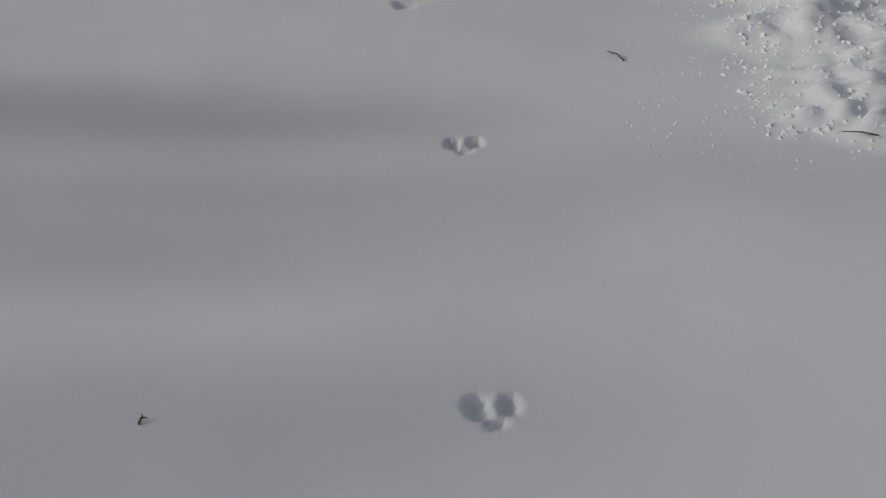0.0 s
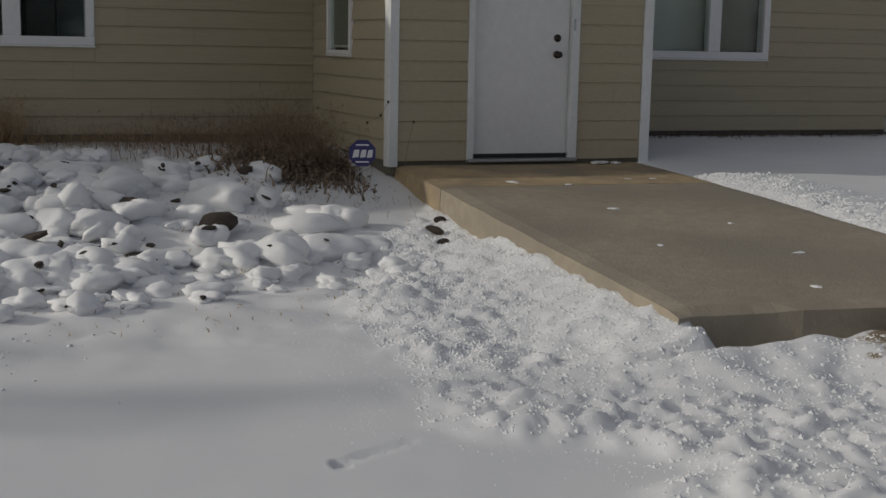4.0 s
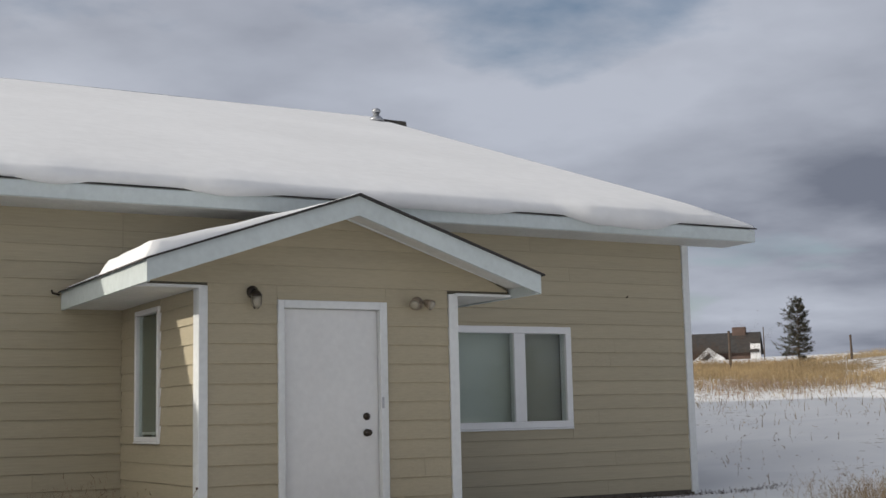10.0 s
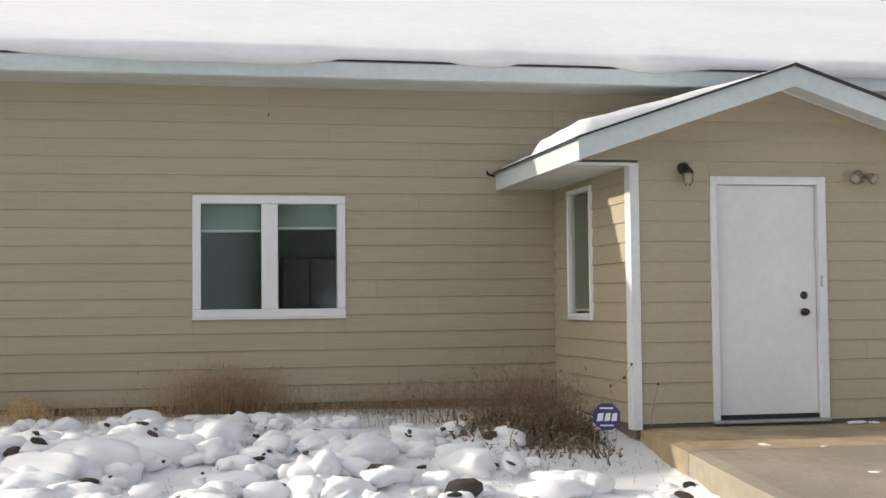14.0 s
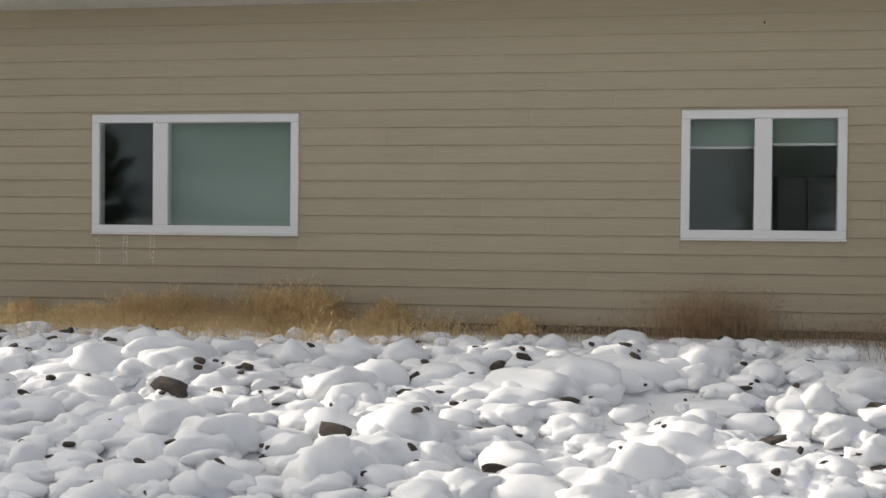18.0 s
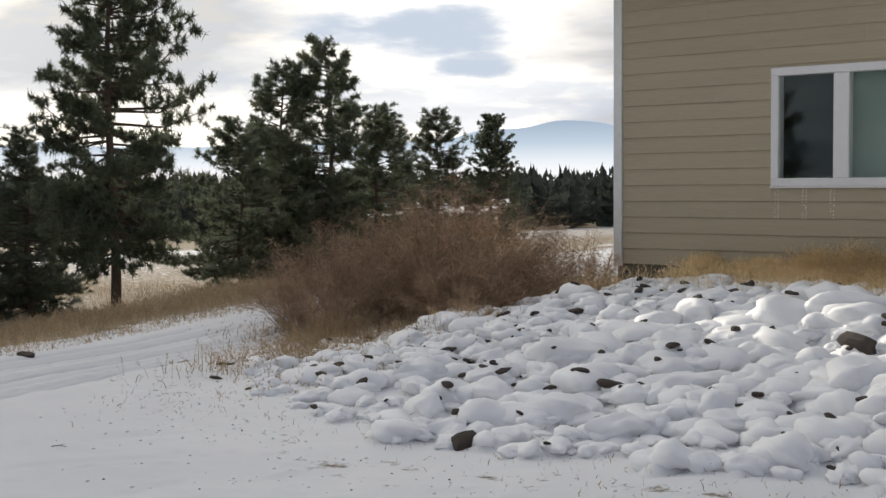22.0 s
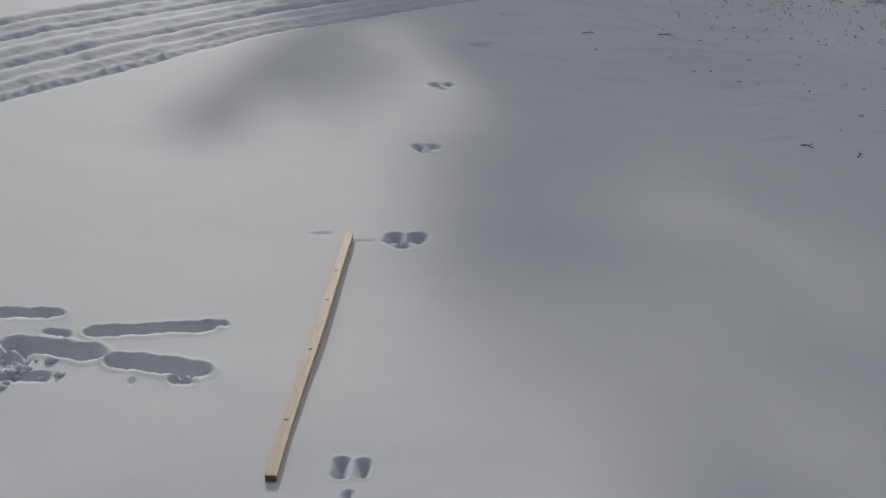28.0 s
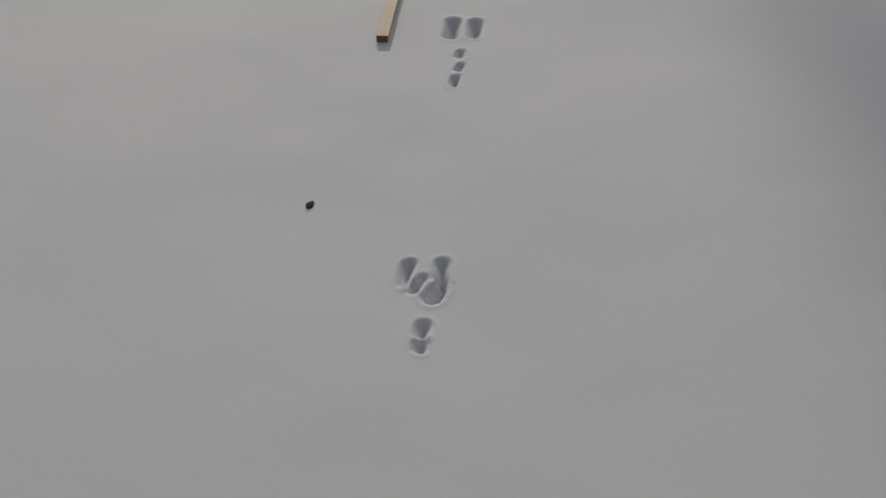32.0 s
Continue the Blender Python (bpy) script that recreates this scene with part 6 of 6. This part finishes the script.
# ---------------- trees ----------------
def pine(name, tall, radius, bare, label, seed, tufts=1900, needle=NEEDLE, long=0.17, gap=0.7, needles=9, low=0.75, top=(0.68, 0.40, 0.16)):
    """Tapered trunk, uneven limbs that sag and lift, side shoots, and round tufts of long needles at their ends."""
    r = random.Random(seed)
    t = thing(name, (0, 0, 0), label, "tree")
    pts = [(0.05 * math.sin(k * 1.1 + seed), 0.05 * math.cos(k * 0.9 + seed), tall * k / 9 - (0.15 if k == 0 else 0)) for k in range(10)]
    base = 0.012 * tall + 0.02
    part("trunk", Shape().tube(pts, [base * (1 - 0.93 * k / 9) for k in range(10)], 9), BARK, t, "dark furrowed trunk", smooth=True)
    limbs, crown = Shape(), Shape()
    shoots = []
    lop = r.uniform(0, 6.283)
    z = bare
    while z < tall * 0.97:
        u = max(0.0, (z - bare) / (tall - bare))
        reach = radius * float(np.interp(u, [0, 0.1, 0.3, 0.6, 0.85, 1.0], [low, 1.0, 0.95, *top]))
        for k in range(r.choice((2, 3, 3, 4))):
            a = r.uniform(0, 6.283)
            L = max(0.12, reach * r.uniform(0.45, 1.15) * (1 + 0.22 * math.cos(a - lop)))
            rise = L * (-0.22 + 0.85 * u) + r.gauss(0, 0.10) * L
            d, side = Vector((math.cos(a), math.sin(a), 0)), Vector((-math.sin(a), math.cos(a), 0))
            o = Vector((0, 0, z + r.gauss(0, 0.05)))
            m = o + d * L * 0.55 + Vector((0, 0, rise * 0.35 - 0.06 * L)) + side * r.gauss(0, 0.06) * L
            e = o + d * L + Vector((0, 0, rise + 0.05 * L))
            limbs.tube([o, m, e], [0.012 + 0.010 * L, 0.008 + 0.004 * L, 0.004], 5)
            for _ in range(int(6 + L * 6)):
                s = r.uniform(0.3, 1.0)
                p = o.lerp(m, s / 0.55) if s < 0.55 else m.lerp(e, (s - 0.55) / 0.45)
                ln_ = (0.10 + 0.30 * L * (1.15 - s)) * r.uniform(0.5, 1.2)
                q = p + (d * r.uniform(0.3, 1.0) + side * r.gauss(0, 0.8) + Vector((0, 0, r.gauss(0.30, 0.35)))).normalized() * ln_
                if len(shoots) % 3 == 0:
                    limbs.tube([p, q], [0.007, 0.003], 3)
                shoots.append((p, q))
        z += r.uniform(0.12, 0.30) * (0.35 + 0.08 * tall) * gap
    for k in range(tufts):
        p, q = shoots[k % len(shoots)]
        c = p.lerp(q, r.uniform(0.35, 1.1))
        axis = ((q - p).normalized() + Vector((0, 0, 0.5))).normalized()
        big = long * r.uniform(0.7, 1.2)
        for _ in range(needles):
            v = (axis * 0.45 + Vector((r.gauss(0, 1), r.gauss(0, 1), r.gauss(0, 1))).normalized()).normalized() * big * r.uniform(0.6, 1.0)
            w = v.orthogonal().normalized() * (0.055 * long + 0.001)
            n = len(crown.v)
            b = c + axis * r.uniform(-0.04, 0.04)
            crown.v += [tuple(b - w), tuple(b + w), tuple(b + v)]
            crown.f.append((n, n + 1, n + 2))
    part("limb_framework", limbs, BARK, t)
    part("crown", crown, needle, t, "tufted dark green needle crown")
    return t


def plant(ob, x, y, turn, s=1.0, sink=0.05):
    return pose(x, y, height_at(x, y) - sink, 0, 0, turn) @ Matrix.Diagonal((s, s, s, 1))


P1 = pine("pine_tree", 9.2, 1.9, 1.25, "dark green pine with a clear lower trunk beside the drive", 31, 17500, long=0.18, gap=0.42, needles=8)
P1.matrix_world = plant(P1, -23.8, 2.5, 0) @ Matrix.Diagonal((0.8, 0.8, 1.0, 1.0))
P2 = pine("pine_tree", 11.8, 4.0, 1.0, "broad dark pine with long spreading limbs", 32, 27000, long=0.22, gap=0.36, low=0.5, top=(0.88, 0.66, 0.30))
P2.matrix_world = plant(P2, -32.3, 0.4, 200)
P3 = pine("pine_tree", 5.4, 1.5, 0.35, "bushy dark green pine in the grove", 33, 6800, long=0.16, gap=0.6, needles=8)
P3.matrix_world = plant(P3, -24.0, 8.5, 0)


def again(src, x, y, turn, s, label="", wide=1.0):
    ob = copy_thing(src, plant(src, x, y, turn))
    ob.scale = (s * wide, s * wide, s)
    return tagged(ob, label)


for t_ in (P1, P2, P3):
    tagged(t_, group="pines beyond the drive")
again(P1, -33.3, 2.9, 130, 1.15, "dense dark pine crowded against its neighbour", 1.0)
# added out of sight to fill the broad pine's shadow on the drive
again(P1, -40.6, 3.4, 40, 1.6, "tall pine added out of sight behind a broad one for its shadow", 1.3)
again(P1, -35.6, 5.0, 100, 0.72, "pine standing back among the grove", 1.3)
again(P3, -29.1, 4.15, 80, 0.78, "short bushy pine at the edge of the grove", 1.1)
again(P3, -31.0, 5.4, 200, 0.62, "low bushy pine filling the grove", 1.3)
again(P3, -23.9, 5.75, 20, 0.68, "low broad pine beside a taller one", 1.2)
again(P3, -24.8, 7.8, 150, 0.93, "bushy dark pine among others")
again(P3, -23.95, 9.95, 240, 0.73, "rounded pine behind the bare bush", 1.15)
again(P3, -25.6, 12.5, 60, 0.74, "pine at the back of the grove", 1.2)
again(P3, -23.5, 11.65, 300, 0.70, "rounded pine in the grove", 1.1)
again(P1, -22.5, 12.45, 330, 0.39, "slender small pine at the end of the grove", 1.1)
again(P3, -26.5, 9.0, 10, 0.75, "dark pine in the second row", 1.3)
again(P1, -33.4, -5.35, 200, 0.85, "dark pine standing apart in dry grass", 0.9)
again(P3, -29.0, -7.0, 60, 0.42, "young low pine below a taller one")
again(P3, -29.7, -4.0, 10, 0.36, "young low pine in the grass")
again(P3, -31.2, -1.6, 90, 0.55, "young pine at the foot of the big one", 1.3)
# added tree: its crown sits above view and shades the drive
P4 = pine("pine_tree", 17.5, 4.2, 9.0, "tall pine added far down the slope, its high crown shading the drive", 35, 12500, long=0.30, gap=0.45, low=0.4, top=(0.75, 0.5, 0.25))
P4.matrix_world = plant(P4, -47.2, 4.1, 0)
again(P3, -31.4, -2.55, 140, 0.8, "bushy young pine before taller ones", 1.15)
# second added shade tree, closing a lit gap in the shadow
again(P4, -40.6, 0.7, 100, 0.86, "high-crowned pine added behind the grove to shade the drive")
FIR = pine("spruce_tree", 2.55, 0.78, 0.06, "small thin grey-green spruce on the hilltop", 41, 2600, NEEDLE_PALE, 0.11, 0.4)
FIR.matrix_world = plant(FIR, -3.7 + 52 * math.sin(radians(45.05)), -12.9 + 52 * math.cos(radians(45.05)), 0)
# behind the camera, mirrored in the panes
again(P2, 15.4, -16.5, 70, 0.28, "dark pine across the yard, mirrored in the panes")
again(P1, 21.0, -17.0, 10, 1.0, "slender pine across the yard")
# two unseen pines, added so their reflections darken the window panes
again(P2, -24.2, -30.0, 80, 0.55, "unseen dark pine added south of the drive to darken the panes", 1.0)
again(P2, -0.6, -31.0, 20, 0.42, "unseen low broad pine added south of the yard to darken the panes")


def far_woods():
    """Distant conifers as one object: ragged small crowns of a few blades each."""
    r = random.Random(77)
    sh = Shape()
    n = 0
    while n < 2600:
        a = radians(-r.uniform(24, 96))
        d = r.choice((r.uniform(92, 150), r.uniform(92, 120), r.uniform(230, 300), r.uniform(280, 420), r.uniform(300, 420)))
        if d < 160 and value_noise(math.degrees(a), d * 0.05, 5.0) < (0.40 if a > radians(-42) else 0.55):
            continue
        x, y = -3.8 + d * math.sin(a), -12.3 + d * math.cos(a)
        z, h = height_at(x, y), r.uniform(2.2, 4.6) * (0.8 + d / 420)
        w = h * r.uniform(0.22, 0.36)
        for k in range(22):
            u = (k + r.random()) / 22
            b = r.uniform(0, 6.283)
            ln_ = w * min(1.0, 1.35 * (1.04 - u) ** 0.8) + 0.12
            c = Vector((x, y, z + 0.3 + u * h * 0.95))
            e = c + Vector((math.cos(b) * ln_, math.sin(b) * ln_, -0.12 * h * r.random()))
            up = Vector((0, 0, h * 0.085))
            m = len(sh.v)
            sh.v += [tuple(c + up), tuple(c - up), tuple(e)]
            sh.f.append((m, m + 1, m + 2))
        n += 1
    return tagged(part("far_woods", sh, NEEDLE_FAR), "dark distant conifer woods across the valley", "woods", kind="stuff")


far_woods()

# ---------------- neighbour's house, fence posts, mountains ----------------
hd, hx = radians(41.9), 140.0
nb = thing("neighbour_house", (-3.7 + hx * math.sin(hd), -12.9 + hx * math.cos(hd), 4.9), "distant snow-roofed house behind the hilltop grass", "house", turn=-48.0)
part("wall", Shape().box(-6.2, 3.2, -2.5, 2.5, -3.0, 2.4, bevel=0.05), BRICKRED, nb, "weathered brown wall")
part("gable_wall", Shape().prism([(-2.6, -3.0), (2.6, -3.0), (2.6, 2.3), (0, 3.9), (-2.6, 2.3)], "x", 3.21, 3.45), OUTWALL, nb, "white boarded gable end")
part("corner_board", Shape().box(3.0, 4.0, -2.85, -2.52, -3.0, 3.0), OUTWALL, nb, "broad white corner of the gable")
part("roof", Shape().prism([(-3.0, 2.1), (0.0, 4.1), (3.0, 2.1), (3.0, 2.35), (0.0, 4.35), (-3.0, 2.35)], "x", -6.6, 3.9), SHINGLE, nb, "dark roof with patches of snow")
for k in range(4):
    part("snow_stripe", Shape().prism([(-2.95 + 0.62 * k, 2.42 + 0.42 * k), (-2.70 + 0.62 * k, 2.60 + 0.42 * k), (-2.70 + 0.62 * k, 2.68 + 0.42 * k), (-2.95 + 0.62 * k, 2.50 + 0.42 * k)], "x", -6.4, -3.6 - 0.5 * k), ROOFSNOW, nb, "strip of snow left on the roof")
part("cross_gable", Shape().add([(-3.7, -3.4, -2.0), (0.4, -3.4, -2.0), (0.4, -3.4, 1.6), (-1.2, -3.4, 2.7), (-3.7, -3.4, 0.6), (-3.7, -2.5, -2.0), (0.4, -2.5, -2.0), (0.4, -2.5, 1.6), (-1.2, -2.5, 2.7), (-3.7, -2.5, 0.6)],
                                [(0, 1, 2, 3, 4), (0, 5, 6, 1), (1, 6, 7, 2), (2, 7, 8, 3), (3, 8, 9, 4), (4, 9, 5, 0)]), OUTWALL, nb, "white cross gable")
part("rake_beam", Shape().add([(-3.9, -3.5, 0.1), (-1.0, -3.5, 2.2), (-1.0, -3.5, 1.7), (-3.9, -3.5, -0.5), (-3.9, -3.42, 0.1), (-1.0, -3.42, 2.2), (-1.0, -3.42, 1.7), (-3.9, -3.42, -0.5)],
                              [(0, 1, 2, 3), (0, 4, 5, 1), (2, 6, 7, 3), (1, 5, 6, 2), (0, 3, 7, 4)]), SHINGLE, nb, "dark slanting roof edge across the gable")
part("chimney", Shape().box(1.0, 2.4, -0.5, 0.5, 3.6, 4.9, bevel=0.05), BRICKRED, nb, "squat brown chimney")
for wx in (-5.6, 0.9, 2.0):
    wn = part("window", Shape().box(wx, wx + 0.7, -2.56, -2.50, 0.3, 1.4), DARKBOX, nb)
    part("frame", Shape().box(wx - 0.06, wx + 0.76, -2.545, -2.501, 0.2, 0.29), OUTWALL, wn)


def yard_pole(deg, d, tall, label, hook=0.0):
    a = radians(deg)
    x, y = -3.7 + d * math.sin(a), -12.9 + d * math.cos(a)
    p = thing("post", (x, y, height_at(x, y) - 0.1), label, "post")
    part("shaft", Shape().tube([(0, 0, 0), (0.01, 0, tall * 0.5), (0, 0, tall)], [0.05, 0.045, 0.04], 8), BARK, p)
    part("cap", Shape().lathe([(0.046, tall), (0.03, tall + 0.02), (0.004, tall + 0.025)], 8), METAL_DARK, p)
    return p


yard_pole(47.15, 50, 1.05, "weathered fence post on the hilltop")
yard_pole(42.15, 44, 1.5, "leaning fence post in the golden grass")
yard_pole(43.6, 100, 2.6, "thin pole beside the distant house")
bush(-3.7 + 120 * math.sin(radians(43.1)), -12.9 + 120 * math.cos(radians(43.1)), 1.6, 5.4, "distant bare tree beside the house", 51, WEED_DARK, 26)
bush(-3.7 + 122 * math.sin(radians(41.0)), -12.9 + 122 * math.cos(radians(41.0)), 2.2, 2.6, "distant dark shrubs below the house", 52, WEED_DARK, 160)


# self-lit backdrop: haze is painted as a gradient, paler towards the foot
def painted_haze_material():
    m = bpy.data.materials.new("mountains_with_painted_haze")
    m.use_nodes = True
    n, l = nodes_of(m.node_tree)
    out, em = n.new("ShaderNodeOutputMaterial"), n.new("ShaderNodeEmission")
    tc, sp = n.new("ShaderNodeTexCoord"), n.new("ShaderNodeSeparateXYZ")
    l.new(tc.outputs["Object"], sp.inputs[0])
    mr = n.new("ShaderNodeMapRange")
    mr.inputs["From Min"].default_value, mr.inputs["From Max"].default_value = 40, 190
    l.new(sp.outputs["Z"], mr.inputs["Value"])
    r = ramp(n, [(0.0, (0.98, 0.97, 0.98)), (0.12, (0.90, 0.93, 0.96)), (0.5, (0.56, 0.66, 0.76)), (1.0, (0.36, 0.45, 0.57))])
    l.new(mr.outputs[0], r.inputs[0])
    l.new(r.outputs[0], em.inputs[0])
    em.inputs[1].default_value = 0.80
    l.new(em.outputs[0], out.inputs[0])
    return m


def mountains():
    sh = Shape()
    n = 240
    for i in range(n + 1):
        deg = -115 + 100 * i / n
        a = radians(deg)
        d = 3600.0
        x, y = -3.8 + d * math.sin(a), -12.3 + d * math.cos(a)
        f = float(fractal(np.array([deg * 0.9 + 40.0]), np.array([2.0]), 16.0, 5)[0])
        peak = 1.85 + 1.7 * (f - 0.42) + 0.30 * (float(value_noise(deg, 7.0, 1.7)) - 0.5) + 0.55 * math.exp(-((deg + 34) / 4.0) ** 2)
        top = 1.0 + d * math.tan(radians(peak))
        sh.v += [(x, y, -40), (x, y, top * 0.55), (x * 1.02, y * 1.02, top)]
    for i in range(n):
        k = 3 * i
        sh.f += [(k, k + 3, k + 4, k + 1), (k + 1, k + 4, k + 5, k + 2)]
    return tagged(part("mountains", sh, painted_haze_material()), "self-lit mountain range beyond the valley, blue haze painted in its colour", "backdrop", kind="structure")


mountains()


# ---------------- lap siding, board by board ----------------
def board_mesh(name="board"):
    """A clapboard one metre long, thick at its lower edge."""
    return Shape().prism([(-0.024, 0.0), (-0.0215, -0.003), (-0.010, 0.0), (-0.001, 0.004), (-0.001, LAPZ + 0.012), (-0.009, LAPZ + 0.012)], "x", 0.0, 1.0).mesh(name, SIDING)


LAPZ = 0.1715
BOARD = board_mesh()


def clad(parent, a, b, low, top, holes, put, seed, length=3.66):
    """Boards along a wall from a to b; put(a0, z) gives the pose of a board that starts at a0."""
    r = random.Random(seed)

    def lay(p, e, z, share):
        if e - p > 0.004 and share > 0.04:
            ob = new("board", BOARD)
            ob.parent = parent
            ob.matrix_world = put(p, z) @ Matrix.Diagonal((e - p - 0.0015, 1, share, 1))

    z = low
    while z < top - 0.02:
        cuts, at = [], a
        full = min(1.0, (top - z) / LAPZ)
        for h0, h1, z0, z1 in sorted(holes):
            if z < z1 - 0.005 and z + LAPZ > z0 + 0.005:
                cuts.append((at, h0))
                at = h1
                if z + LAPZ > z1:
                    lay(h0, h1, z1 - 0.004, (z + LAPZ - z1) / LAPZ)
                if z < z0:
                    lay(h0, h1, z, (z0 - z) / (LAPZ + 0.012))
        cuts.append((at, b))
        off = r.uniform(0.6, length)
        for c0, c1 in cuts:
            p, nxt = c0, a + off
            while p < c1 - 0.01:
                while nxt <= p + 0.25:
                    nxt += length
                e = c1 if c1 - min(c1, nxt) < 0.25 else min(c1, nxt)
                lay(p, e, z, full)
                p = e
        z += LAPZ


along = lambda p, z: pose(p, 0.0, z)
clad(wall_front, X0 + 0.088, PX0 - 0.001, 0.10, 3.20, [W_BIG, W_MID], along, 61)
clad(wall_front, PX1 + 0.026, X1 - 0.088, 0.10, 3.20, [W_RIGHT], along, 62)
clad(porch_front, PX0 + 0.063, PX1 - 0.078, 0.02, 0.02 + LAPZ * 13, [DOOR], lambda p, z: pose(p, PY, z), 63)
side_at = PY + 0.105 - 0.026
clad(porch_left, PY + 0.105, -0.026, 0.02, 2.20, [(side_at - W_SIDE[1], side_at - W_SIDE[0], W_SIDE[2], W_SIDE[3])], lambda p, z: pose(PX0 + 0.01, side_at - p, z, 0, 0, -90), 64)
clad(wall_front, PX0, PX1 + 0.026, 0.10 + LAPZ * 13, 3.20, [], along, 66)
clad(wall_left, 0.12, DEPTH, 0.10, 3.2, [], lambda p, z: pose(X0 + 0.02, -p + 0.12 + DEPTH, z, 0, 0, -90), 65)
for k in range(7):
    z0 = 0.02 + LAPZ * (13 + k)
    z1 = min(z0 + LAPZ + 0.01, GABLE_TOP)
    if z0 > GABLE_TOP - 0.02:
        break
    w0 = (GABLE_TOP - z0) / 0.335
    w1 = max(0.0, (GABLE_TOP - z1) / 0.335)
    w0, w1 = min(w0, hip + 0.60), min(w1, hip + 0.60)
    part("board", Shape().add([(mid - w0, PY - 0.024, z0), (mid + w0, PY - 0.024, z0), (mid + w1, PY - 0.010, z1), (mid - w1, PY - 0.010, z1), (mid - w0, PY - 0.001, z0), (mid + w0, PY - 0.001, z0)],
                              [(0, 1, 2, 3), (0, 4, 5, 1)]), SIDING, porch_front)
